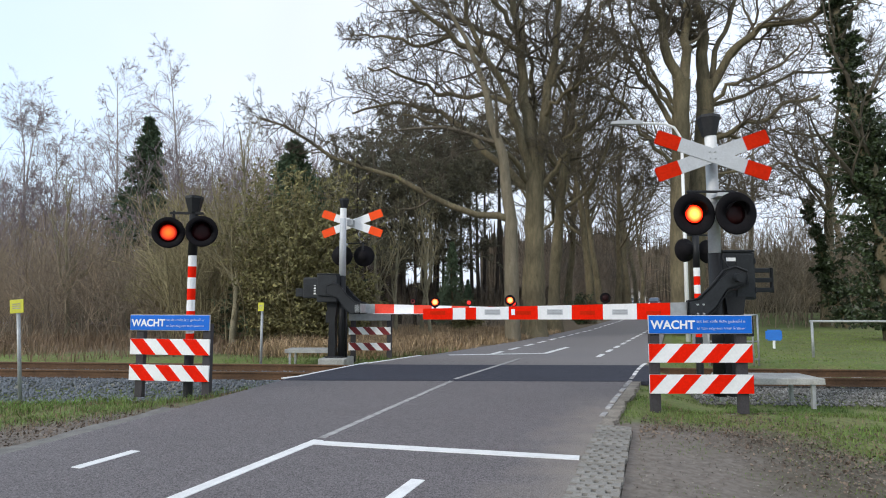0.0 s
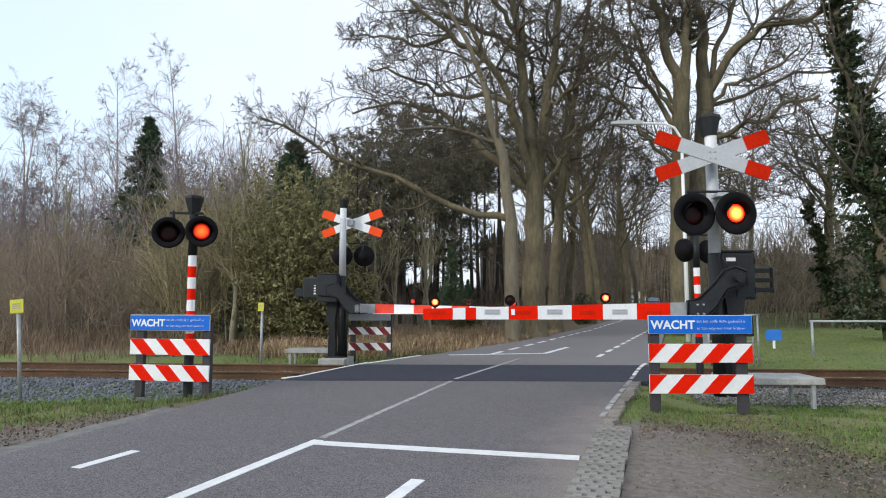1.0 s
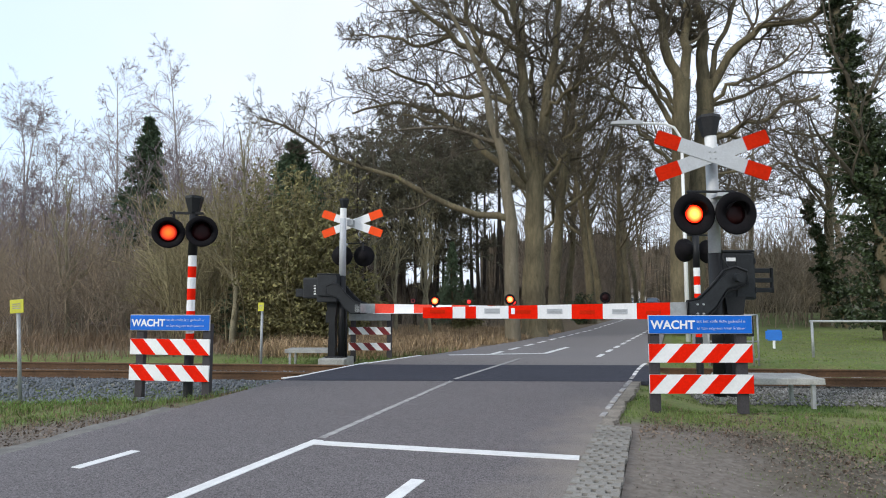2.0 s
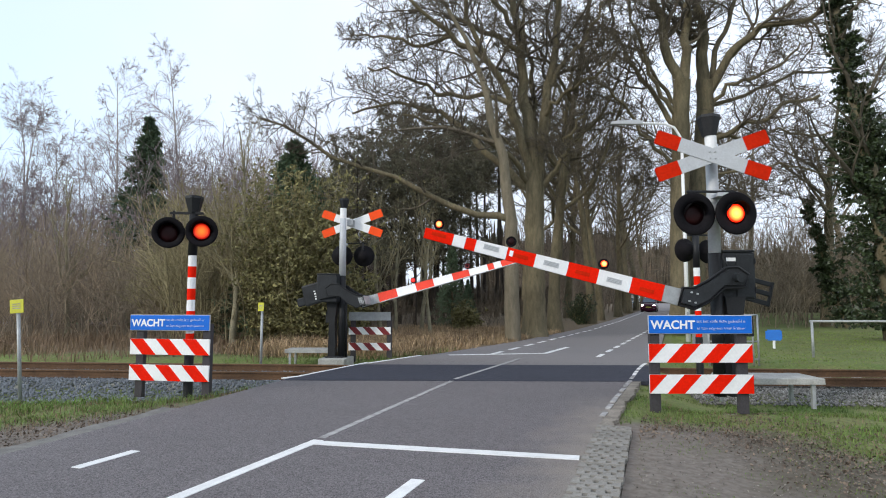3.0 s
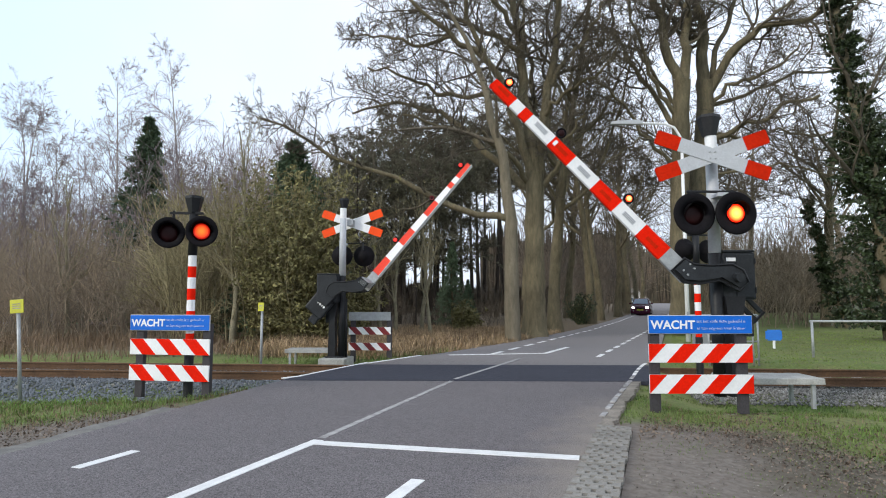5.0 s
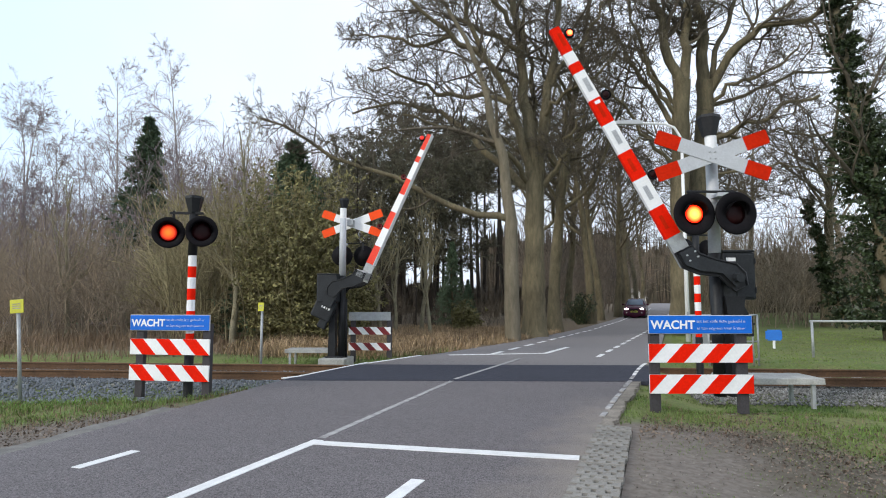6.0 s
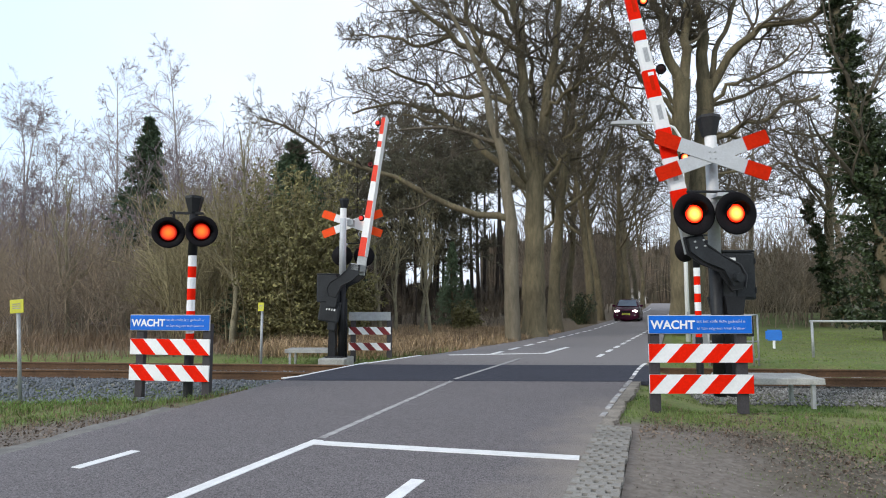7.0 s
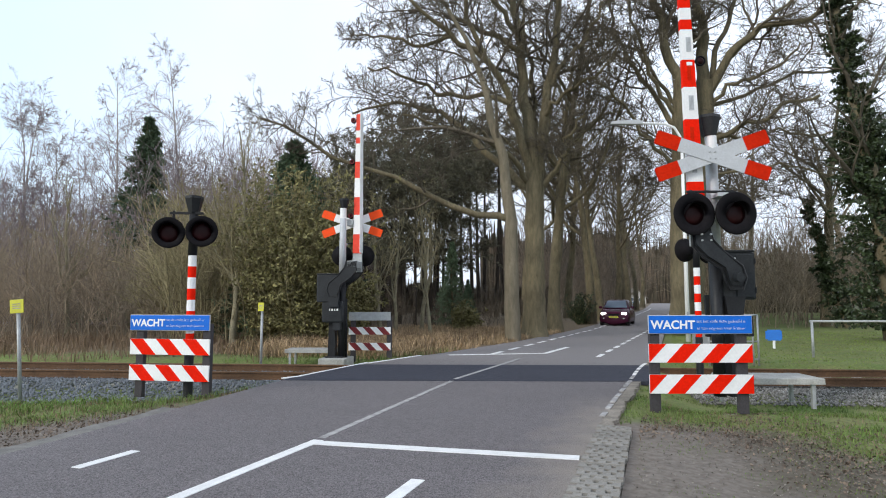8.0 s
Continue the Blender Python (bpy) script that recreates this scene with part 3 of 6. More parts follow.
# ---- signals and barriers ----
def lamp_head(parent, at, ry, glow, name="signal_lamp", r=0.268):
    """A round black shield with a hooded lens, facing -y; returns the added always-glowing disc that slides before the
    lens when lit.
    """
    m = Matrix.Translation(at) @ Matrix.Rotation(ry, 4, 'Z')
    shield = part(name, lathe([(0, 0.15), (0.11, 0.15), (0.14, 0.06), (r * 0.9, 0.02), (r, 0.0), (r, -0.02), (r * 0.94, -0.03), (0.150, -0.012), (0.150, 0.03), (0, 0.035)]),
                  M_MATT, parent, "round matt black lamp shield", m, True)
    bm = bmesh.new()
    rows = []
    for y, rr in ((-0.01, 0.150), (-0.08, 0.155), (-0.13, 0.152)):
        half = 100 if y > -0.05 else (80 if y > -0.1 else 55)
        rows.append([bm.verts.new((rr * math.sin(radians(a)), y, rr * math.cos(radians(a)))) for a in np.linspace(-half, half, 21)])
    for p, q in zip(rows, rows[1:]):
        for i in range(20):
            bm.faces.new((p[i], p[i + 1], q[i + 1], q[i]))
    bmesh.ops.solidify(bm, geom=list(bm.faces), thickness=0.006)
    part("hood", bm, M_MATT, shield, "", None, True)
    part("lens", lathe([(0, -0.004), (0.08, 0.004), (0.148, 0.022), (0.148, 0.03), (0, 0.03)]), M_LENS, shield, "dark red glass lens", None, True)
    # added disc that always glows; its slide past the lens stands for switching
    return part("glow_disc", lathe([(0, -0.012), (0.05, -0.010), (0.10, -0.004), (0.122, 0.004), (0.122, 0.008), (0, 0.008)]), glow, shield, "glowing orange-red disc, slid before the lens when lit", pose(0, 0.09, 0), True)


LAMPS_A, LAMPS_B, TIPS = [], [], []


def stripe_bands(parent, r, z0, z1, count, first_red=True):
    h = (z1 - z0) / count
    for i in range(count):
        red = (i % 2 == 0) == first_red
        part("post_band", rod(r, r, (0, 0, z0 + i * h), (0, 0, z0 + (i + 1) * h), 20), M_RED if red else M_WHITE, parent, "red band" if red else "white band", None, False)


def bell_hat(parent, z, at=(0, 0), k=1.0):
    part("bell_cap", rod(0.075 * k, 0.125 * k, (at[0], at[1], z), (at[0], at[1], z + 0.2 * k), 6), M_BLACK, parent, "flared black cap")
    part("bell_lid", rod(0.13 * k, 0.12 * k, (at[0], at[1], z + 0.2 * k), (at[0], at[1], z + 0.235 * k), 6), M_BLACK, parent)


def barrier_unit(m, label, facing, red_cross, cross_yaw, dx, foot, pivot, span):
    """A half-barrier: mast with cross and lamps, housing, and the boom on its pivot."""
    u = thing("level_crossing_barrier", m, label, "barrier", "half-barriers of the crossing")
    part("footing", box(0.62, 0.9, 0.42, (0.12, 0.0, foot), 0.02), M_CONC, u, "pale concrete footing")
    part("mast", rod(0.085, 0.078, (0, 0, 2.05), (0, 0, 3.66), 20), M_GREYCR, u, "white-painted weathered round mast", None, True)
    part("mast_top", rod(0.079, 0.079, (0, 0, 3.45), (0, 0, 3.70), 20), M_WHITE, u)
    part("mast_foot", rod(0.084, 0.084, (0, 0, 0.1), (0, 0, 2.05), 20), M_BLACK, u, "black lower mast", None, True)
    bell_hat(u, 3.70, (-0.02, 0), 1.26 if facing else 1.0)
    # cross
    cr = part("cross", box(0.14, 0.2, 0.16, (0, 0.09, 0), 0.008), M_GALV, u, "", pose(dx + 0.03, -0.25, 3.36, 0, 0, cross_yaw))
    for k, s in enumerate((-1, 1)):
        rot = Matrix.Rotation(radians(19.5) * s, 4, 'Y')
        y = -0.024 - 0.014 * k
        part("cross_arm", box(0.98, 0.012, 0.195, (0, 0, 0), 0.004, None, Matrix.Translation((0, y, 0)) @ rot), M_GREYCR if facing else M_WHITE, cr, "grey-white cross arm")
        for e in (-1, 1):
            bm = prism([(-0.165, -0.0985), (0.15, -0.0985), (0.165, -0.08), (0.165, 0.08), (0.15, 0.0985), (-0.165, 0.0985)] if e > 0 else
                       [(-0.165, -0.08), (-0.15, -0.0985), (0.165, -0.0985), (0.165, 0.0985), (-0.15, 0.0985), (-0.165, 0.08)], 0.016, -0.008)
            bmesh.ops.transform(bm, matrix=Matrix.Translation((0, y, 0)) @ rot @ Matrix.Translation((0.635 * e, 0, 0)), verts=bm.verts)
            part("arm_tip", bm, red_cross, cr, "red reflective arm tip")
    for a in (-0.035, 0.035):
        for b in (-0.045, 0.045):
            part("bolt", rod(0.011, 0.011, (a, -0.06, b), (a, -0.035, b), 8), M_GALV, cr)
    # lamps on their crossbar
    part("lamp_bar", box(0.66, 0.04, 0.032, (dx, -0.26, 2.865), 0.008), M_BLACK, u)
    part("lamp_bracket", box(0.15, 0.26, 0.06, (0.02, -0.15, 2.83), 0.01), M_GREYCR, u)
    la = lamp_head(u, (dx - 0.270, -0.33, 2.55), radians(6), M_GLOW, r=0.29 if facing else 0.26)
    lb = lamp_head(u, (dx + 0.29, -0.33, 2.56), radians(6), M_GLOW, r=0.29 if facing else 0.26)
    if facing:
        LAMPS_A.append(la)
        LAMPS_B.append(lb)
    for x in (dx - 0.270, dx + 0.29):
        part("lamp_hanger", box(0.03, 0.1, 0.2, (x, -0.21, 2.79), 0.004), M_BLACK, u)
    # drive housing
    part("pedestal", prism([(0.12, 0.1), (0.30, 0.1), (0.28, 0.95), (0.36, 1.45), (0.08, 1.45), (0.14, 0.95)], 0.22, -0.09), M_BLACK, u, "black steel pedestal")
    part("foot_plate", box(0.44, 0.36, 0.03, (0.14, 0.0, foot + 0.225), 0.006), M_BLACK, u)
    for k in range(0 if facing else 2):
        part("conduit", rod(0.022, 0.022, (-0.13 + 0.05 * k, -0.05 * k, foot + 0.2), (-0.11 + 0.05 * k, -0.05 * k, 1.5), 8), M_BLACK, u, "", None, True)
    part("junction_box", box(0.16, 0.12, 0.28, (0.34, -0.10, 1.05), 0.015), M_ANTH, u)
    part("drive_housing", box(0.50, 0.38, 0.66, (0.285, 0.15, 1.735), 0.03), M_ANTH, u, "anthracite drive housing")
    part("housing_door", box(0.25, 0.02, 0.60, (0.385, -0.045, 1.735), 0.012), M_ANTH, u)
    part("type_plate", box(0.14, 0.008, 0.05, (0.20, -0.045, 1.96), 0.002), M_WHITE, u, "small white type plate")
    part("housing_lid", box(0.48, 0.42, 0.03, (0.285, 0.15, 2.075), 0.012), M_ANTH, u)
    for s in (-1, 1):
        part("hinge", box(0.02, 0.03, 0.08, (0.52, -0.05, 1.735 + 0.2 * s), 0.004), M_BLACK, u)
    part("cable", big_mesh("cable", *pipe([(0.1, -0.03, 2.06), (0.07, -0.10, 1.97), (0.12, -0.11, 1.86), (0.24, -0.11, 1.80), (0.26, -0.07, 1.62)], 0.014, 8), M_BLACK), M_BLACK, u)
    # boom: its own space has the pivot at 0,0 and points along -x at rest
    boom = part("boom", prism([(0.16, 0.09), (0.0, 0.15), (-0.16, 0.10), (-0.34, -0.12), (-0.52, -0.28), (-0.66, -0.31), (-0.66, -0.56), (-0.44, -0.56), (-0.28, -0.42), (-0.12, -0.18), (0.05, -0.13), (0.16, -0.09)], 0.05, 0.20),
                M_BLACK, u, "black curved boom arm with a red and white striped boom", pose(pivot, -0.42, 1.70))
    part("arm_web", prism([(0.10, 0.06), (-0.13, 0.07), (-0.31, -0.12), (-0.49, -0.30), (-0.64, -0.33), (-0.64, -0.52), (-0.46, -0.52), (-0.30, -0.38), (-0.14, -0.14), (0.10, -0.07)], 0.07, 0.15), M_ANTH, boom)
    part("hub", rod(0.06, 0.06, (0, 0.045, 0), (0, 0.60, 0), 20), M_ANTH, boom)
    rim = [(0.16, 0.09), (0.0, 0.15), (-0.16, 0.10), (-0.34, -0.12), (-0.52, -0.28), (-0.66, -0.31), (-0.66, -0.56), (-0.44, -0.56), (-0.28, -0.42), (-0.12, -0.18), (0.05, -0.13), (0.16, -0.09), (0.16, 0.09)]
    part("arm_rim", big_mesh("arm_rim", *pipe([(a, 0.195, b) for a, b in rim], 0.016, 6), M_BLACK), M_BLACK, boom)
    for k in range(4):
        part("arm_bolt", rod(0.013, 0.013, (-0.50 - 0.04 * (k % 2) * 2, 0.05, -0.36 - 0.12 * (k // 2)), (-0.50 - 0.04 * (k % 2) * 2, 0.075, -0.36 - 0.12 * (k // 2)), 8), M_GALV, boom)
    if not facing:
        # the fork's second arm, on the road side
        part("second_arm", prism([(0.40, 0.10), (0.0, 0.17), (-0.16, 0.10), (-0.34, -0.12), (-0.52, -0.28), (-0.66, -0.31), (-0.66, -0.54), (-0.44, -0.56), (-0.28, -0.42), (-0.12, -0.20), (0.05, -0.15), (0.40, -0.12)], 0.07, 0.76), M_ANTH, boom, "second dark arm of the fork")
        part("second_rim", big_mesh("second_rim", *pipe([(a, 0.83, b) for a, b in rim], 0.016, 6), M_BLACK), M_BLACK, boom)
        part("root_bracket", box(0.17, 0.78, 0.22, (-0.60, 0.44, -0.44), 0.02), M_GALV, boom, "grey root bracket across the fork")
        part("weight_stub", box(0.2, 0.1, 0.2, (0.86, 0.66, -0.06), 0.02), M_ANTH, boom)
    for k in range(3 if facing else 0):
        part("balance_beam", box(0.60 - 0.1 * (k == 0), 0.05, 0.065, (0.52, 0.80, 0.13 - 0.14 * k), 0.010), M_ANTH, boom)
    if facing:
        part("beam_end", box(0.03, 0.05, 0.36, (0.80, 0.80, -0.01), 0.006), M_BLACK, boom)
    else:
        part("counterweight", box(0.5, 0.16, 0.50, (0.52, 0.66, 0.05), 0.04), M_ANTH, boom, "dark counterweight box")
    for k in range(0 if facing else 4):
        part("text_bar", box(0.05, 0.004, 0.022 + 0.018 * (k % 2), (0.47, 0.742, 0.10 - 0.062 * k)), M_WHITE, boom)
    widths = [(0.46, M_GALV, "grey root sleeve"), (0.47, M_RED, ""), (0.48, M_WHITE, ""), (0.44, M_RED, ""), (0.48, M_WHITE, ""), (0.41, M_RED, ""), (0.46, M_WHITE, ""), (0.15, M_RED, ""), (0.18, M_WHITE, ""), (0.42, M_RED, "")]
    widths = [(w * span, ma, lab) for w, ma, lab in widths]
    x, zc = -0.44, -0.44
    total = sum(w for w, *_ in widths)

    def taper(q):
        """Half the height of the boom at q."""
        f = (-0.44 - q) / total
        return 0.118 - 0.046 * f
    for k, (w, ma, lab) in enumerate(widths):
        x1 = x - w
        ma2 = M_FADED if (ma is M_RED and not facing) else ma
        out = [(x, -0.56), (x1 + 0.002, -0.56), (x1 + 0.002, -0.56 + 2 * taper(x1)), (x, -0.56 + 2 * taper(x))]
        part("boom_section", prism(out, 0.07, 0.245 - (0.012 if k == 0 else 0)), ma2, boom, lab)
        if facing and k in (1, 3, 5, 9):
            part("maker_plate", box(0.2, 0.004, 0.05, ((x + x1) / 2, 0.241, -0.47), 0.001), M_TIP, boom, "dark red lettering strip, illegible")
        if facing and k == 5:
            part("white_label", box(0.05, 0.004, 0.08, (x1 + 0.06, 0.241, -0.46), 0.001), M_WHITE, boom, "small white label")
        if facing and k in (2, 4, 6):
            xm = (x + x1) / 2
            part("data_plate", box(0.21, 0.004, 0.07, (xm, 0.241, -0.46), 0.001), M_GREYCR, boom, "pale grey data plate with illegible lines")
            for q in range(3):
                part("text_bar", box(0.18, 0.003, 0.007, (xm, 0.238, -0.442 - 0.018 * q)), M_GALV, boom)
        x = x1
    if not facing:
        part("boom_underside", prism([(-0.9, -0.572), (x, -0.572), (x, -0.562), (-0.9, -0.562)], 0.28, 0.245), M_WHITE, boom, "white underside of the boom")
    for q, ls in ((-4.24 * span, TIPS), (-3.18 * span, LAMPS_A), (-1.83 * span, LAMPS_B)):
        z = -0.56 + 2 * taper(q) + 0.085
        part("boom_lamp", lathe([(0, 0.035), (0.05, 0.03), (0.072, 0.0), (0.072, -0.03), (0.05, -0.032), (0.05, -0.02), (0, -0.02)], 20), M_MATT, boom, "small black boom lamp", pose(q, 0.27, z), True)
        part("lamp_stem", box(0.03, 0.03, 0.10, (q, 0.28, z - 0.08), 0.004), M_BLACK, boom)
        part("boom_lens", lathe([(0, -0.042), (0.03, -0.038), (0.049, -0.024), (0.049, 0), (0, 0)], 20), M_LENS, boom, "dark red lens", pose(q, 0.27, z), True)
        # added always-glowing disc, hidden behind the dark lens while the lamp is out
        ls.append(part("boom_glow_disc", lathe([(0, -0.056), (0.02, -0.052), (0.043, -0.034), (0.043, -0.028), (0, -0.028)], 20), M_GLOWB, boom, "glowing orange disc, slid before the lens when lit", pose(q, 0.31, z), True))
        if not facing:
            # the far boom's lamps also glow to the rear
            part("rear_cup", lathe([(0, 0.03), (0.04, 0.034), (0.05, 0.06), (0.055, 0.06), (0.055, 0.02), (0, 0.02)], 20), M_DKRED, boom, "", pose(q, 0.27, z), True)
            ls.append(part("rear_glow_disc", lathe([(0, 0.068), (0.03, 0.066), (0.052, 0.058), (0.052, 0.05), (0, 0.05)], 20), M_GLOWR, boom, "glowing red rear disc, slid out when lit", pose(q, 0.22, z), True))
    return u, boom


near_unit, near_boom = barrier_unit(pose(0.800, 9.352, 0, 0, 0, YAW), "grey-white mast with red-tipped cross, black drive housing and striped boom", True, M_TIP, -2, -0.135, -0.42, 0.17, 0.955)
far_unit, far_boom = barrier_unit(pose(-7.18, 13.51, -0.02, 0, 0, YAW + 173), "barrier beyond the track, seen from behind, with striped boom", False, M_SUNLIT, 0, -0.18, -0.12, 0.11, 1.0)


def plank(parent, w, h, z, red, slope, y=-0.06, name="plank", light=M_WHITE, count=3):
    """A white plank with slanted red bars laid on it."""
    p = part(name, box(w, 0.028, h, (0, y, z), 0.004), light, parent, "white plank with slanted red bars")
    pitch = w / count
    lean = h * 0.94 * slope
    for k in range(-1, count + 1):
        x0 = -w / 2 + (k + 0.5) * pitch
        quad = [(x0, -h / 2), (x0 + 0.5 * pitch, -h / 2), (x0 + 0.5 * pitch + lean, h / 2), (x0 + lean, h / 2)]
        # clip to the plank
        for edge, sign in ((-w / 2, 1), (w / 2, -1)):
            out = []
            for i in range(len(quad)):
                a, b = quad[i], quad[(i + 1) % len(quad)]
                ia, ib = (a[0] - edge) * sign >= 0, (b[0] - edge) * sign >= 0
                if ia:
                    out.append(a)
                if ia != ib:
                    t = (edge - a[0]) / (b[0] - a[0])
                    out.append((edge, a[1] + t * (b[1] - a[1])))
            quad = out
            if len(quad) < 3:
                break
        if len(quad) < 3:
            continue
        bm = prism([(a, b + z) for a, b in quad], 0.004, y - 0.0175)
        part("red_bar", bm, red, p)


def words(parent, text, size, at, material, bold=0.004):
    cu = bpy.data.curves.new("lettering", 'FONT')
    cu.body, cu.size, cu.extrude, cu.offset = text, size, 0.002, bold
    ob = new("lettering_source", cu)
    me = bpy.data.meshes.new_from_object(ob)
    bpy.data.objects.remove(ob)
    me.materials.clear()
    me.materials.append(material)
    turn = Matrix.Translation(at) @ Matrix.Rotation(radians(90), 4, 'X')
    if size < 0.1:
        return tagged(part("lettering", me, material, parent, "small white lettering", turn), "small white lettering", kind="stuff")
    # each capital is a piece of its own
    bm = bmesh.new()
    bm.from_mesh(me)
    left = set(bm.verts)
    while left:
        heap, island = [min(left, key=lambda v: v.co.x)], set()
        while heap:
            v = heap.pop()
            if v not in island:
                island.add(v)
                heap += [e.other_vert(v) for e in v.link_edges]
        left -= island
        one, twin = bmesh.new(), {}
        for v in sorted(island, key=lambda v: v.index):
            twin[v] = one.verts.new(v.co)
        for f in bm.faces:
            if f.verts[0] in island:
                one.faces.new([twin[v] for v in f.verts])
        part("letter", one, material, parent, "white capital letter", turn)
    bm.free()


def warning_board(m, label, w, slope, post_x, sign=True, red=M_RED):
    b = thing("warning_board", m, label, "warning board", "warning boards of the crossing")
    for x in post_x:
        part("board_post", box(0.125, 0.085, 1.12, (x, 0, 0.50), 0.008), M_POSTW, b, "dark square post")
    ph = 0.238 if sign else 0.185
    plank(b, w, ph, 0.71, red, slope)
    plank(b, w, ph, 0.32, red, slope)
    if sign:
        s = part("sign_panel", box(w + 0.01, 0.02, 0.240, (0, -0.075, 1.075), 0.006), M_GREYCR, b, "white rim of the blue sign")
        part("sign_face", box(w - 0.006, 0.006, 0.224, (0, -0.087, 1.075), 0.002), M_BLUE, s, "blue sign face")
        words(s, "WACHT", 0.150, (-w / 2 + 0.03, -0.0915, 1.022), M_WHITE, 0.004)
        words(s, "tot het rode licht gedoofd is", 0.055, (-w / 2 + 0.615, -0.0915, 1.100), M_WHITE, -0.0012)
        words(s, "er kan nog een trein komen", 0.055, (-w / 2 + 0.615, -0.0915, 1.012), M_WHITE, -0.0012)
    return b


near_board = warning_board(pose(0.508, 8.745, 0.01, 0, 0, YAW), "blue WACHT sign over two red and white planks", 1.325, 1, (-0.575, 0.55))


def side_signal(m, label, glow, faces):
    """A striped post with two hooded lamps."""
    s = thing("side_signal", m, label, "signal", "side signals of the crossing")
    part("post_foot", rod(0.070, 0.070, (0, 0, -0.1), (0, 0, 0.694), 16), M_BLACK, s)
    stripe_bands(s, 0.062, 0.694, 2.07, 8, True)
    part("post_head", rod(0.068, 0.065, (0, 0, 2.07), (0, 0, 2.76), 16), M_BLACK, s, "black post head", None, True)
    bell_hat(s, 2.74, (0, 0), 1.12)
    part("lamp_bar", box(0.5, 0.05, 0.035, (-0.1, -0.03, 2.73), 0.006), M_BLACK, s)
    a = lamp_head(s, (-0.325, -0.15, 2.41), radians(14), glow, r=0.24)
    b = lamp_head(s, (0.165, -0.13, 2.435), radians(14), glow, r=0.24)
    part("lamp_hanger", box(0.03, 0.03, 0.3, (-0.30, -0.02, 2.62), 0.004), M_BLACK, s)
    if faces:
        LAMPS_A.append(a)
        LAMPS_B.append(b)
    return s


left_signal = side_signal(pose(-6.81, 7.89, 0.03, 0, 0, YAW + 4), "red and white striped post with twin lamps beside the road", M_GLOW2, True)
left_board = warning_board(pose(-7.00, 7.735, -0.01, 0, 0, YAW - 10.5), "blue WACHT sign over planks, beside a striped post", 1.33, -1, (-0.52, 0.60))
far_signal = side_signal(pose(0.80, 13.42, 0, 0, 0, YAW + 184), "striped post with twin lamps, seen from behind", M_GLOW2, False)
far_board = warning_board(pose(-6.78, 14.25, -0.03, 0, 0, YAW - 2), "plain grey board over dull striped planks beyond the track", 1.05, -1, (-0.42, 0.49), False, M_DKRED)
part("board_back", box(1.05, 0.03, 0.21, (0, -0.065, 1.07), 0.006), M_GALV, far_board, "plain grey back of a sign")


# ---- smaller things by the track ----
def service_slab(m, w, d, h, label):
    s = thing("service_platform", m, label, "platform", "low platforms beside the track")
    part("slab", box(w, d, 0.085, (0, 0, h - 0.042), 0.01), M_CONC, s, "pale concrete slab")
    for x in (-w / 2 + 0.12, w / 2 - 0.14):
        for y in (-d / 2 + 0.06, d / 2 - 0.06):
            part("leg", box(0.05, 0.05, h, (x, y, h / 2 - 0.08), 0.004), M_GALV, s, "galvanised leg")
    return s


service_slab(pose(1.45, 9.92, 0.01, 0, 0, YAW - 3), 1.25, 0.72, 0.33, "low pale concrete platform on steel legs beside the barrier")
service_slab(pose(-7.98, 13.53, -0.10, 0, 0, YAW), 1.2, 0.7, 0.36, "low concrete platform on legs beyond the track")


def marker(m, h, s, label, lean=0):
    a = thing("marker_post", m, label, "marker sign", "yellow marker signs")
    part("pole", rod(0.028, 0.028, (0, 0, -0.2), (0, 0, h), 12), M_GALV, a, "grey steel pole", None, True)
    p = part("plate", box(s, 0.012, s * 1.0, (0, -0.036, h - s * 0.35), 0.004), M_YELLOW, a, "yellow square plate")
    for k in range(3):
        part("text_bar", box(s * 0.6, 0.003, s * 0.06, (0, -0.0445, h - s * (0.18 + 0.16 * k))), M_WORN, p)
    return a


marker(pose(-9.52, 7.28, -0.08, 0, -4.5, YAW), 1.47, 0.215, "small yellow plate on a leaning grey pole by the ballast")
marker(pose(-8.35, 11.95, -0.1, 0, 0, YAW - 35), 1.45, 0.19, "small yellow plate on a thin pole beyond the rails")


def blue_plate(m):
    a = thing("blue_marker", m, "small blue plate on a short white post in the grass", "marker sign")
    part("pole", rod(0.04, 0.04, (0.08, 0, 0), (0.08, 0, 0.3), 10), M_WHITE, a)
    part("plate", box(0.42, 0.02, 0.34, (0.08, -0.03, 0.42), 0.01), M_PALEBLUE, a)
    for x in (-0.15, 0.31):
        part("side_flange", box(0.05, 0.05, 0.26, (x, 0, 0.42), 0.006), M_PALEBLUE, a)


blue_plate(pose(3.45, 22.2, -0.06, 0, 0, YAW))


def handrail(m, spans, h, label):
    a = thing("railing", m, label, "railing")
    xs = [0.0]
    for s in spans:
        xs.append(xs[-1] + s)
    for x in xs:
        part("rail_post", rod(0.035, 0.035, (x, 0, -0.2), (x, 0, h), 12), M_GALV, a, "", None, True)
    part("top_rail", rod(0.03, 0.03, (-0.06, 0, h), (xs[-1], 0, h), 12), M_GALV, a, "galvanised top rail", None, True)
    return a


handrail(pose(3.98, 19.2, -0.05, 0, 0, YAW - 2), (3.2, 3.2, 3.2), 0.93, "galvanised tube railing in the grass")


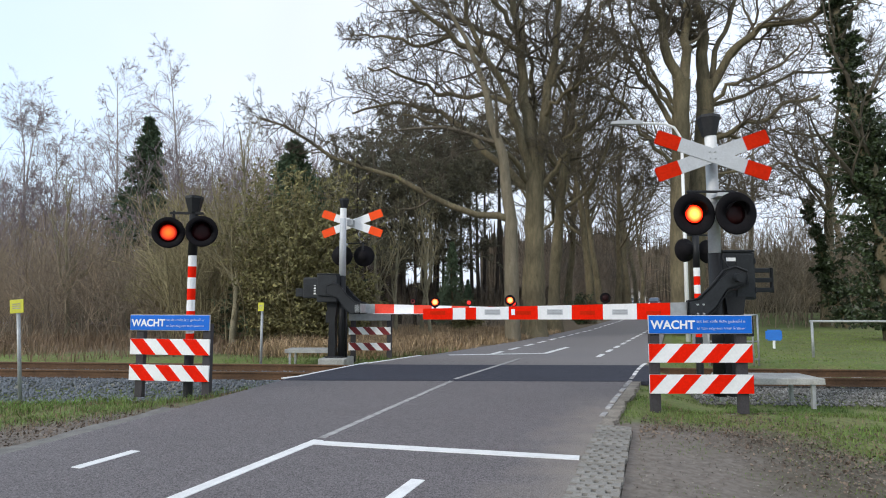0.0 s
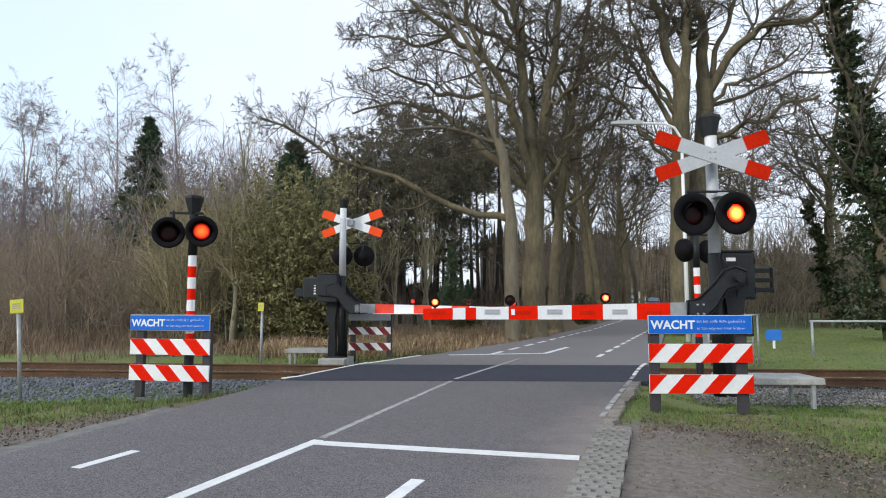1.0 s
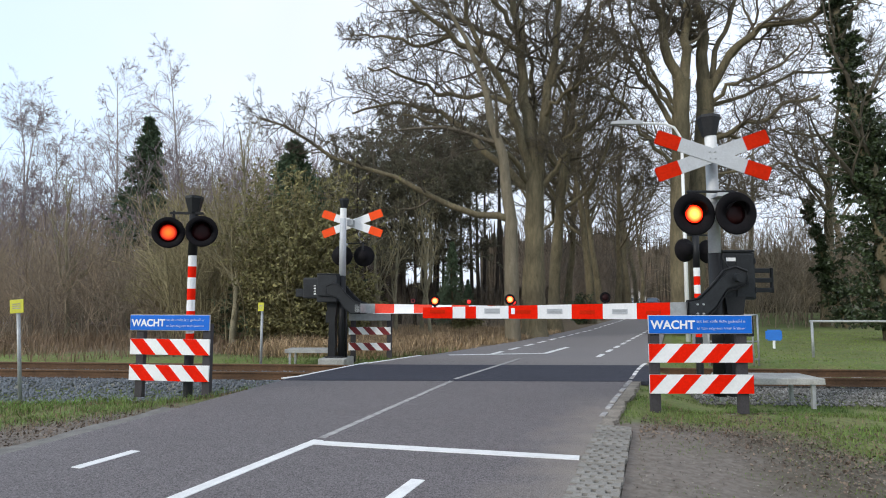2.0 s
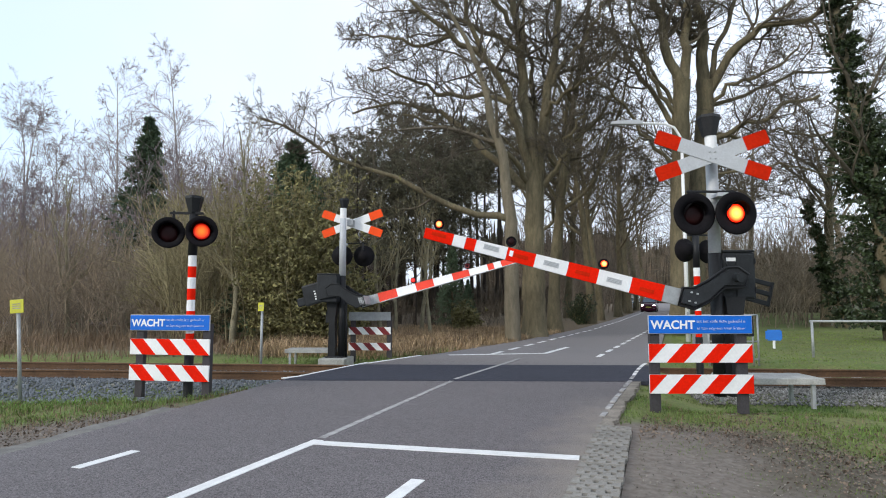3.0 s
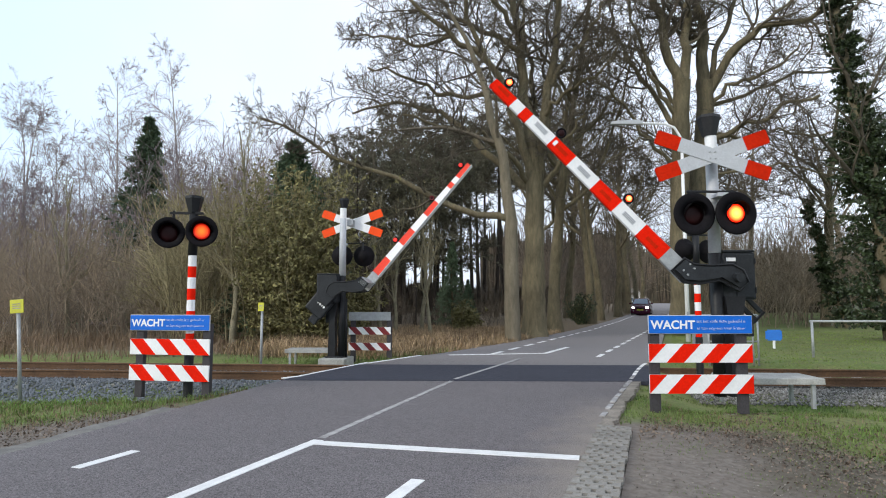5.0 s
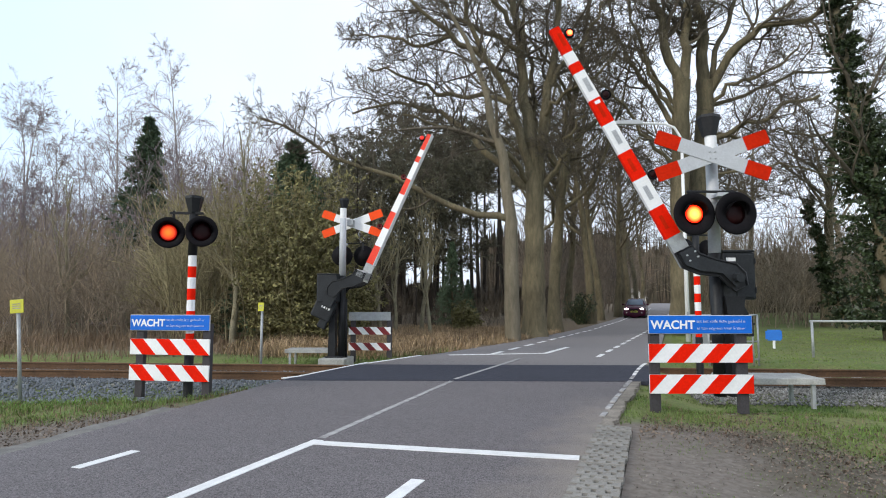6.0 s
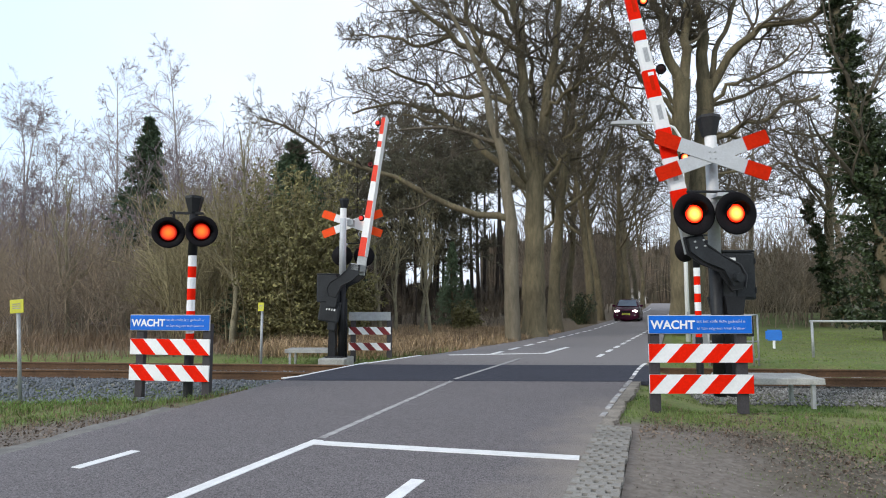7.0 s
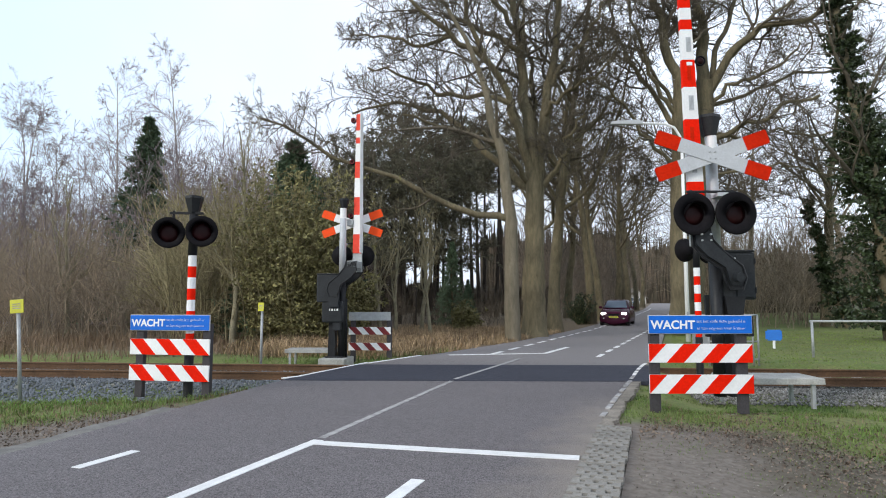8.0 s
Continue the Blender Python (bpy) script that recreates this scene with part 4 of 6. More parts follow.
def wicket(m):
    a = thing("kissing_gate", m, "galvanised wicket frames beside the crossing", "gate")
    for x in (0.0, 0.35, 0.7, 1.0, 1.12):
        part("upright", rod(0.022, 0.022, (x, 0, 0), (x, 0, 1.15), 10), M_GALV, a, "", None, True)
    for z in (0.15, 0.55, 1.15):
        part("crossbar", rod(0.018, 0.018, (0, 0, z), (1.12, 0, z), 10), M_GALV, a, "", None, True)
    part("wooden_stop", box(0.22, 0.1, 1.05, (0.18, 0.12, 0.52), 0.02), M_BARK, a, "weathered wooden stub post")
    part("wooden_stop", box(0.2, 0.1, 1.1, (0.6, 0.12, 0.55), 0.02), M_BARK, a)


wicket(pose(1.12, 15.4, -0.05, 0, 0, YAW))


def relay_box(m):
    a = thing("relay_cabinet", m, "small pale grey cabinet with a lid by the track", "cabinet")
    part("case", box(0.52, 0.4, 1.1, (0, 0, 0.55), 0.015), M_GALV, a)
    part("lid", box(0.58, 0.46, 0.05, (0, 0, 1.12), 0.012), M_GREYCR, a)
    part("door", box(0.4, 0.02, 0.9, (0, -0.205, 0.55), 0.008), M_GALV, a)


relay_box(pose(1.15, 16.6, -0.06, 0, 0, YAW))


def street_lamp(m):
    a = thing("street_lamp", m, "tall white street lamp with a curved arm", "street lamp")
    part("pole", rod(0.085, 0.05, (0, 0, 0), (0, 0, 7.15), 16), M_WHITE, a, "white tapered pole", None, True)
    part("arm", big_mesh("arm", *pipe([(0, 0, 7.05), (-0.05, 0, 7.5), (-0.25, 0, 7.83), (-0.6, 0, 7.97), (-1.6, 0, 8.0)], 0.045, 12), M_WHITE), M_WHITE, a)
    part("lantern", prism([(-2.62, 7.95), (-1.45, 7.95), (-1.40, 8.05), (-1.75, 8.11), (-2.55, 8.05)], 0.2, -0.1), M_GREYCR, a, "flat grey lantern")
    part("hatch", box(0.1, 0.03, 0.35, (0, -0.085, 0.9), 0.006), M_GALV, a)


street_lamp(pose(1.08, 24.1, 0, 0, 0, YAW))


def far_sign(m):
    a = thing("road_sign", m, "far white road sign on a post", "road sign")
    part("pole", rod(0.05, 0.05, (0, 0, 0), (0, 0, 2.9), 10), M_WHITE, a)
    part("plate", box(0.9, 0.03, 1.0, (-0.5, -0.05, 1.6), 0.01), M_WHITE, a)
    part("round_plate", lathe([(0, 0.01), (0.4, 0.01), (0.4, -0.01), (0, -0.01)], 20), M_GREYCR, a, "", pose(0, -0.06, 2.6))


far_sign(pose(3.9, 98, 0.78, 0, 0, 10))


def bollard(m):
    a = thing("reflector_post", m, "white plastic roadside reflector post", "bollard")
    part("shaft", prism([(-0.06, 0), (0.06, 0), (0.055, 0.9), (-0.055, 1.0)], 0.1, -0.05), M_WHITE, a)
    part("reflector", box(0.06, 0.012, 0.16, (0, -0.056, 0.78), 0.003), M_BLACK, a)


bollard(pose(-4.6, 41.0, 0.08, 0, 0, 0))
bollard(pose(-4.5, 46.0, 0.14, 0, 0, 0))


def house(m):
    a = thing("house", m, "small pale house with a dark steep roof between the trees", "house")
    part("wall", prism([(-2.4, -0.5), (2.4, -0.5), (2.4, 1.6), (0, 3.6), (-2.4, 1.6)], 6.0), M_HOUSE, a)
    for s in (-1, 1):
        part("roof", prism([(2.9 * s, 1.15), (2.8 * s, 1.5), (0, 4.0), (0, 3.62)], 6.8, -0.4), M_ROOF, a, "dark thatched slope")
    for x in (-1.2, 0.9):
        w = part("window", box(0.8, 0.08, 0.9, (x, -0.03, 1.1), 0.02), M_WHITE, a)
        part("pane", box(0.62, 0.06, 0.72, (x, -0.06, 1.1)), M_GLASS, w)


house(pose(-4.4, 165, 1.35, 0, 0, 25))


# ---- the cars ----
def car_body(paint, m, label, lights, name="car"):
    """A small hatchback: faces -y."""
    c = thing(name, m, label, "car")
    W = 0.84

    def hull(rows):
        bm = bmesh.new()
        rings = []
        for y, zl, zh, w, wt in rows:
            rings.append([bm.verts.new(p) for p in ((-w, y, zl), (-w * 1.01, y, (zl + zh) * 0.5), (-wt, y, zh), (-wt * 0.5, y, zh + 0.03), (wt * 0.5, y, zh + 0.03), (wt, y, zh), (w * 1.01, y, (zl + zh) * 0.5), (w, y, zl))])
        for p, q in zip(rings, rings[1:]):
            for i in range(8):
                j = (i + 1) % 8
                bm.faces.new((p[i], p[j], q[j], q[i]))
        bm.faces.new(rings[0][::-1])
        bm.faces.new(rings[-1])
        bmesh.ops.recalc_face_normals(bm, faces=bm.faces)
        bmesh.ops.subdivide_edges(bm, edges=bm.edges, cuts=1, use_grid_fill=True, smooth=0.4)
        return bm
    part("body", hull([(-2.0, 0.30, 0.62, 0.66, 0.58), (-1.9, 0.22, 0.76, 0.80, 0.70), (-1.2, 0.2, 0.92, W, 0.76), (-0.75, 0.2, 0.98, W, 0.78), (1.5, 0.2, 1.0, W, 0.78), (1.95, 0.28, 0.95, 0.78, 0.70)]), paint, c, "", None, True)
    part("cabin", hull([(-0.95, 0.92, 0.97, 0.74, 0.70), (-0.3, 0.94, 1.40, 0.73, 0.58), (0.2, 0.94, 1.47, 0.73, 0.57), (1.2, 0.94, 1.42, 0.73, 0.56), (1.75, 0.92, 1.0, 0.70, 0.62)]), paint, c, "", None, True)
    part("windscreen", prism([(-0.66, 0.0), (0.66, 0.0), (0.53, 0.72), (-0.53, 0.72)], 0.012), M_GLASS, c, "windscreen tinted pale blue for reflected sky", pose(0, -1.015, 1.03, -55, 0, 0))
    for s in (-1, 1):
        part("side_window", box(0.012, 1.7, 0.34, (0.70 * s, 0.35, 1.18), 0.005, None, Matrix.Rotation(radians(-15 * s), 4, 'Y')), M_GLASS, c)
        hl = part("headlight", box(0.32, 0.12, 0.17, (0.58 * s, -1.915, 0.68), 0.04), M_GLASS, c, "headlight")
        lit = M_BEAM if lights else M_GREYCR
        eye = lathe([(0, -0.02), (0.08, -0.016), (0.115, 0.0), (0.115, 0.02), (0, 0.02)], 18)
        bmesh.ops.scale(eye, vec=(1.35, 1, 0.72), verts=eye.verts)
        part("beam_lens", eye, lit, hl, "shining white headlight" if lights else "", pose(0.58 * s, -1.985, 0.68), True)
        part("mirror", box(0.2, 0.12, 0.14, (0.93 * s, -0.62, 1.04), 0.03), paint, c)
        part("fog_light", box(0.16, 0.03, 0.07, (0.52 * s, -2.0, 0.40), 0.01), M_GREYCR, c)
    part("grille", box(0.62, 0.03, 0.11, (0, -2.0, 0.62), 0.015), M_MATT, c)
    part("air_intake", box(0.9, 0.03, 0.10, (0, -1.98, 0.33), 0.015), M_MATT, c)
    part("number_plate", box(0.52, 0.015, 0.11, (0, -2.03, 0.485), 0.004), M_YELLOW, c, "yellow number plate")
    part("plate_bar", box(0.40, 0.004, 0.05, (0, -2.04, 0.485)), M_BLACK, c)
    wheels = []
    for x in (-0.74, 0.74):
        for y in (-1.25, 1.25):
            bm = lathe([(0.0, 0), (0.19, 0.0), (0.2, -0.02), (0.28, -0.02), (0.305, 0.02), (0.305, 0.15), (0.28, 0.19), (0, 0.19)], 24)
            bmesh.ops.rotate(bm, verts=bm.verts, cent=(0, 0.085, 0), matrix=Matrix.Rotation(radians(90), 3, 'Z'))
            w = part("wheel", bm, M_TYRE, c, "black tyre", pose(x, y, 0.305))
            bm = bmesh.new()
            for k in range(5):
                box(0.20, 0.05, 0.34, (0, 0, 0), 0, bm, Matrix.Rotation(radians(36 * k), 4, 'X'))
            part("rim", bm, M_GALV, w)
            wheels.append((w, x, y))
    return c, wheels


car, car_wheels = car_body(M_CAR, pose(-2.0, 38, 0.2), "dark red hatchback with shining headlights driving nearer", True)
parked, _ = car_body(M_CARBLUE, pose(-3.5, 79, 0.5, 0, 0, 183), "pale blue car far off at the roadside", False, "parked_car")


# ---- trees ----
def oak(seed, height, r, fork, limbs=7, lean=(0, 0), twigs=4, shoots=8):
    """A bare oak: a flared trunk, heavy crooked limbs and dense twigs."""
    rng = np.random.default_rng(seed)
    P, R = stems(rng, np.zeros((1, 3)), np.array([[lean[0], lean[1], 1.0]]), np.array([height]), np.array([r]), 16, 0.04, 0.02, 0.14)
    R[0] *= 1 + 0.4 * np.exp(-np.linspace(0, height, 16) / 0.5)
    pieces = [tubes(P, R, 16)]
    L1, R1 = sprout(rng, P, R, limbs, fork, 0.75, (30, 70), 0.58, 14, 0.14, 0.03, 0.62, 0.16)
    pieces.append(tubes(L1, R1, 8))
    L2, R2 = sprout(rng, L1, R1, 8, 0.15, 0.97, (25, 70), 0.5, 11, 0.17, 0.025, 0.5, 0.2)
    L2b, R2b = sprout(rng, P, R, 12, fork * 1.1, 0.98, (40, 85), 0.22, 11, 0.19, 0.02, 0.3, 0.2)
    L2, R2 = np.concatenate([L2, L2b]), np.concatenate([R2, R2b])
    crown = [tubes(L2, R2, 5)]
    L3, R3 = sprout(rng, L2, R2, shoots, 0.12, 1.0, (30, 70), 0.52, 7, 0.28, 0.02, 0.5, 0.35)
    R3 = np.maximum(R3, 0.012)
    crown.append(tubes(L3, R3, 3))
    if twigs:
        L4, R4 = sprout(rng, L3, R3, twigs, 0.12, 1.0, (25, 65), 0.6, 3, 0.22, 0.02, 0.7, 0.6)
        R4 = np.maximum(R4, 0.0085)
        crown.append(tubes(L4, R4, 3))
    return big_mesh("oak_trunk", *joined(pieces), M_BARK), big_mesh("oak_crown", *joined(crown), M_TWIG)


def place_tree(name, meshes, x, y, rz, s, label, group=""):
    t = thing(name, Matrix.Translation((x, y, float(land(x, y)) - 0.06)), label, "tree", group)
    sm = Matrix.Rotation(radians(rz), 4, 'Z') @ Matrix.Scale(s, 4)
    part("trunk", meshes[0], None, t, "", sm)
    part("crown", meshes[1], None, t, "", sm)
    return t


def guided_oak(seed, x, y, label, bole_guide, r0, r1, guides, kids=15, base=0.30):
    """An oak on guides (across, up, back): the bole, then its stems and long crooked limbs."""
    rng = np.random.default_rng(seed)
    t = thing("oak_tree", Matrix.Translation((x, y, -0.06)) @ Matrix.Rotation(radians(YAW), 4, 'Z'), label, "tree", AV)

    def limb(pts, r0, r1, n=15, shake=0.07):
        p = np.array(pts, float)
        d = np.concatenate([[0], np.cumsum(np.linalg.norm(np.diff(p, axis=0), axis=1))])
        s = np.linspace(0, d[-1], n)
        q = np.stack([np.interp(s, d, p[:, k]) for k in range(3)], -1)
        q[1:] += rng.normal(0, shake, (n - 1, 3))
        return q, np.linspace(r0, r1, n)
    bole, br = limb(bole_guide, r0, r1, 19, 0.02)
    br = br * (1 + 0.4 * np.exp(-bole[:, 1] / 0.5)) * (1 + rng.normal(0, 0.03, len(br)))
    made = [limb(*g) for g in guides]
    L1, R1 = np.stack([a[:, [0, 2, 1]] for a, _ in made]), np.stack([b for _, b in made])
    part("trunk", big_mesh("oak_trunk", *joined([tubes(bole[None][:, :, [0, 2, 1]], br[None], 18), tubes(L1, R1, 10)]), M_BARK), None, t)
    L2, R2 = sprout(rng, L1, R1, kids, base, 1.0, (30, 75), 0.42, 10, 0.24, 0.03, 0.5, 0.25)
    L3, R3 = sprout(rng, L2, R2, 8, 0.15, 1.0, (30, 75), 0.52, 6, 0.28, 0.02, 0.55, 0.35)
    L4, R4 = sprout(rng, L3, R3, 5, 0.15, 1.0, (25, 65), 0.6, 3, 0.24, 0.02, 0.7, 0.6)
    L5, R5 = sprout(rng, L4, R4, 1, 0.2, 1.0, (20, 55), 0.6, 2, 0.2, 0.01, 0.8, 0.6)
    part("crown", big_mesh("oak_crown", *joined([tubes(L2, R2, 5), tubes(L3, np.maximum(R3, 0.013), 3), tubes(L4, np.maximum(R4, 0.0095), 3), tubes(L5, np.maximum(R5, 0.007), 3)]), M_TWIG), None, t)


OAK_D = oak(14, 17.0, 0.29, 0.30, 8, (0.02, 0), 3, 5)
OAK_E = oak(17, 16.0, 0.31, 0.26, 8, (-0.02, 0.01), 3, 5)
AV = "oaks along the road"
# x, y, turn, size
for k, (ms, x, y, rz, s) in enumerate((
        (OAK_D, -4.7, 31.0, 200, 1.1), (OAK_E, -5.3, 34.5, 90, 1.0), (OAK_D, -4.0, 41.5, 10, 1.05), (OAK_E, -3.9, 47.0, 300, 1.0),
        (OAK_D, -3.0, 55.0, 150, 1.05), (OAK_E, -2.6, 66.0, 250, 1.1), (OAK_D, -2.3, 80.0, 30, 1.1), (OAK_D, -1.9, 100.0, 110, 1.2),
        (OAK_E, 2.6, 44.0, 240, 1.1), (OAK_D, 4.0, 56.0, 330, 1.1), (OAK_E, 5.5, 74.0, 60, 1.15), (OAK_D, 8.0, 95.0, 200, 1.2),
        (OAK_D, -7.5, 38.0, 215, 1.0), (OAK_E, -6.8, 52.0, 100, 1.1), (OAK_D, -5.6, 62.0, 20, 1.15), (OAK_D, -3.4, 73.0, 320, 1.1), (OAK_E, 9.5, 42.0, 75, 0.95), (OAK_D, 14.0, 55.0, 15, 1.0), (OAK_D, 8.2, 62.0, 285, 1.05))):
    place_tree("oak_tree", ms, x, y, rz, s, "bare oak with greenish-brown bark beside the road", AV)


def limb_oak():
    """The slender oak whose long low limb reaches out to the west."""
    rng = np.random.default_rng(21)
    t = thing("oak_tree", Matrix.Translation((-5.03, 22.80, -0.06)), "slender leaning bare oak with one long low limb", "tree", AV)
    x = Vector((-math.cos(radians(YAW)), -math.sin(radians(YAW)), 0))
    way = ((0, 0), (0.03, 1.5), (0.05, 3.0), (0.08, 4.5), (0.16, 5.8), (0.34, 7.0), (0.70, 8.4), (0.95, 9.4), (1.2, 10.4), (1.7, 11.6), (2.4, 12.8))
    P = np.array([list(x * a + Vector((0, 0, b))) for a, b in way])[None]
    P = P + np.concatenate([np.zeros((1, 2, 3)), rng.normal(0, 0.04, (1, 9, 3))], axis=1)
    R = np.linspace(0.30, 0.06, 11)[None]
    pts = np.array([[0, 0, 4.55], *[list(x * a + Vector((0, 0, b))) for a, b in ((0.5, 4.72), (1.3, 4.75), (2.3, 5.1), (3.3, 5.6), (4.4, 6.2), (5.6, 6.55), (6.8, 6.95), (7.7, 7.6), (8.7, 8.2), (9.7, 8.5))]])[None]
    LR = np.linspace(0.15, 0.035, pts.shape[1])[None]
    L1, R1 = sprout(rng, P, R, 5, 0.45, 0.9, (35, 65), 0.4, 10, 0.13, 0.04, 0.55)
    part("trunk", big_mesh("oak_trunk", *tubes(P, R, 14), M_GBARK), None, t)
    part("limb", big_mesh("oak_limb", *tubes(pts, LR, 9), M_BARK), None, t, "long low limb with mossy brown bark")
    crown = [tubes(L1, R1, 8)]
    a2 = [sprout(rng, L1, R1, 6, 0.2, 1.0, (25, 70), 0.45, 8, 0.17, 0.03, 0.55), sprout(rng, pts, LR, 26, 0.35, 1.0, (30, 75), 0.25, 8, 0.2, 0.05, 0.5)]
    L2, R2 = np.concatenate([a[0] for a in a2]), np.concatenate([a[1] for a in a2])
    L3, R3 = sprout(rng, L2, R2, 8, 0.2, 1.0, (25, 75), 0.45, 5, 0.24, 0.02, 0.55, 0.3)
    L4, R4 = sprout(rng, L3, R3, 6, 0.2, 1.0, (25, 75), 0.5, 3, 0.2, 0.02, 0.7, 0.5)
    crown += [tubes(L2, R2, 6), tubes(L3, R3, 3), tubes(L4, np.maximum(R4, 0.009), 3)]
    part("crown", big_mesh("oak_crown", *joined(crown), M_TWIG), None, t)


limb_oak()
guided_oak(12, -4.75, 25.6, "stout bare oak with two upright stems and long crooked limbs",
    ((0, 0, 0), (0.03, 2, 0), (0.06, 4, 0), (0.08, 6.9, 0)), 0.43, 0.39,
    ((((0.06, 6.2, 0), (-0.12, 8.9, 0.1), (-0.30, 11.0, 0.2), (-0.52, 13.5, 0.2), (-0.8, 17.5, 0.2)), 0.30, 0.09),
     (((0.12, 6.0, 0), (0.50, 9.1, 0.1), (0.92, 11.0, 0.4), (1.25, 13.2, 0.7), (1.8, 17.5, 1.0)), 0.27, 0.08),
     (((-0.05, 6.6, 0), (-0.4, 8.0, -0.2), (-0.95, 9.8, -0.6), (-1.9, 11.3, -1.0), (-3.3, 12.2, -1.5), (-4.4, 12.8, -1.8), (-5.7, 14.2, -2.0)), 0.21, 0.05),
     (((-0.1, 6.2, 0), (-0.8, 6.95, 0.4), (-1.8, 7.9, 0.8), (-2.5, 8.7, 1.0), (-3.6, 9.7, 1.2), (-4.6, 10.1, 1.4), (-6.0, 10.2, 1.2), (-7.8, 9.9, 1.0)), 0.18, 0.04),
     (((-0.95, 9.7, -0.6), (-1.8, 10.2, -0.2), (-3.0, 10.3, 0.3), (-3.9, 10.5, 0.6), (-4.6, 11.0, 0.8), (-5.9, 11.6, 1.0), (-7.2, 11.8, 1.0)), 0.12, 0.035),
     (((-0.45, 12.2, 0.2), (-1.5, 13.0, 0.3), (-3.0, 13.8, 0.6), (-4.6, 15.6, 0.8), (-6.0, 16.0, 1.0)), 0.13, 0.04),
     (((-1.9, 11.3, -1.0), (-2.5, 12.6, -1.2), (-3.1, 14.4, -1.6), (-3.4, 16.5, -2.0)), 0.12, 0.04),
     (((0.3, 6.2, 0), (0.75, 6.8, -0.3), (1.25, 7.5, -0.6), (1.35, 8.3, -0.8), (2.0, 9.2, -1.2)), 0.13, 0.04),
     (((0.9, 10.8, 0.4), (1.6, 12.0, 0.2), (2.4, 12.8, 0.0), (3.2, 14.5, 0.0)), 0.11, 0.04),
     (((-3.3, 12.2, -1.5), (-4.6, 11.9, -1.2), (-6.0, 12.4, -1.0), (-7.6, 12.6, -0.8)), 0.09, 0.03),
     (((-0.5, 13.0, 0.2), (-1.8, 14.6, -0.4), (-3.6, 15.0, -1.0), (-5.4, 14.8, -1.4), (-7.2, 15.4, -1.6)), 0.12, 0.035),
     (((0.6, 9.4, 0.2), (1.3, 10.2, -0.6), (2.4, 10.6, -1.2), (3.3, 11.6, -1.6)), 0.10, 0.035),
     (((-0.1, 6.4, 0), (-0.9, 7.3, -0.9), (-2.2, 8.0, -1.9), (-3.9, 8.1, -2.6), (-5.3, 8.4, -3.0)), 0.12, 0.035),
     (((0.1, 6.6, 0), (0.3, 9.0, 1.2), (0.3, 12.0, 2.2), (0.1, 16.0, 3.0)), 0.17, 0.05)))
guided_oak(15, 1.61, 30.44, "stout bare oak with a heavy limb arching over the meadow", ((0.00, 0.2, 0.0), (0.25, 4.9, 0.0), (0.52, 7.5, 0.0), (0.86, 10.2, 0.0), (0.92, 11.8, 0.0)), 0.44, 0.38,
    ((((0.89, 11.0, 0.0), (0.93, 13.5, 0.1), (0.88, 15.8, 0.3), (0.94, 19.0, 0.4)), 0.31, 0.12),
     (((1.11, 11.3, 0.0), (1.80, 12.7, -0.3), (2.41, 13.4, -0.7), (3.42, 14.1, -1.0), (4.67, 14.1, -1.3), (6.06, 14.6, -1.7), (7.75, 15.2, -2.0)), 0.22, 0.06),
     (((0.99, 10.2, 0.0), (1.87, 11.4, -0.4), (2.87, 11.7, -0.8), (3.97, 12.2, -1.1), (4.69, 13.0, -1.5)), 0.11, 0.04),
     (((0.77, 8.6, 0.0), (1.93, 9.4, -0.6), (2.80, 9.6, -1.2), (4.17, 10.3, -1.9), (4.70, 10.2, -2.5)), 0.13, 0.06),
     (((0.80, 9.4, 0.0), (2.65, 9.1, 0.4), (4.74, 9.6, 0.8), (6.84, 9.5, 1.1), (8.76, 10.0, 1.5)), 0.09, 0.03),
     (((0.89, 11.0, 0.0), (1.82, 13.7, 0.5), (2.97, 16.2, 1.0), (4.17, 19.1, 1.5)), 0.15, 0.06),
     (((0.62, 7.3, 0.0), (2.50, 7.5, -0.3), (4.13, 7.7, -0.7), (6.19, 7.1, -1.0)), 0.07, 0.025),
     (((0.55, 6.7, 0.0), (2.15, 6.6, 0.7), (4.11, 7.0, 1.3), (5.82, 6.6, 2.0)), 0.05, 0.02),
     (((0.87, 10.5, 0.0), (2.86, 11.2, 0.6), (5.70, 12.6, 1.2), (8.90, 13.1, 1.9), (11.11, 14.3, 2.5)), 0.1, 0.03),
     (((0.99, 11.6, 0.0), (3.55, 14.3, 0.7), (5.93, 16.4, 1.3), (8.72, 18.5, 2.0)), 0.12, 0.04)))
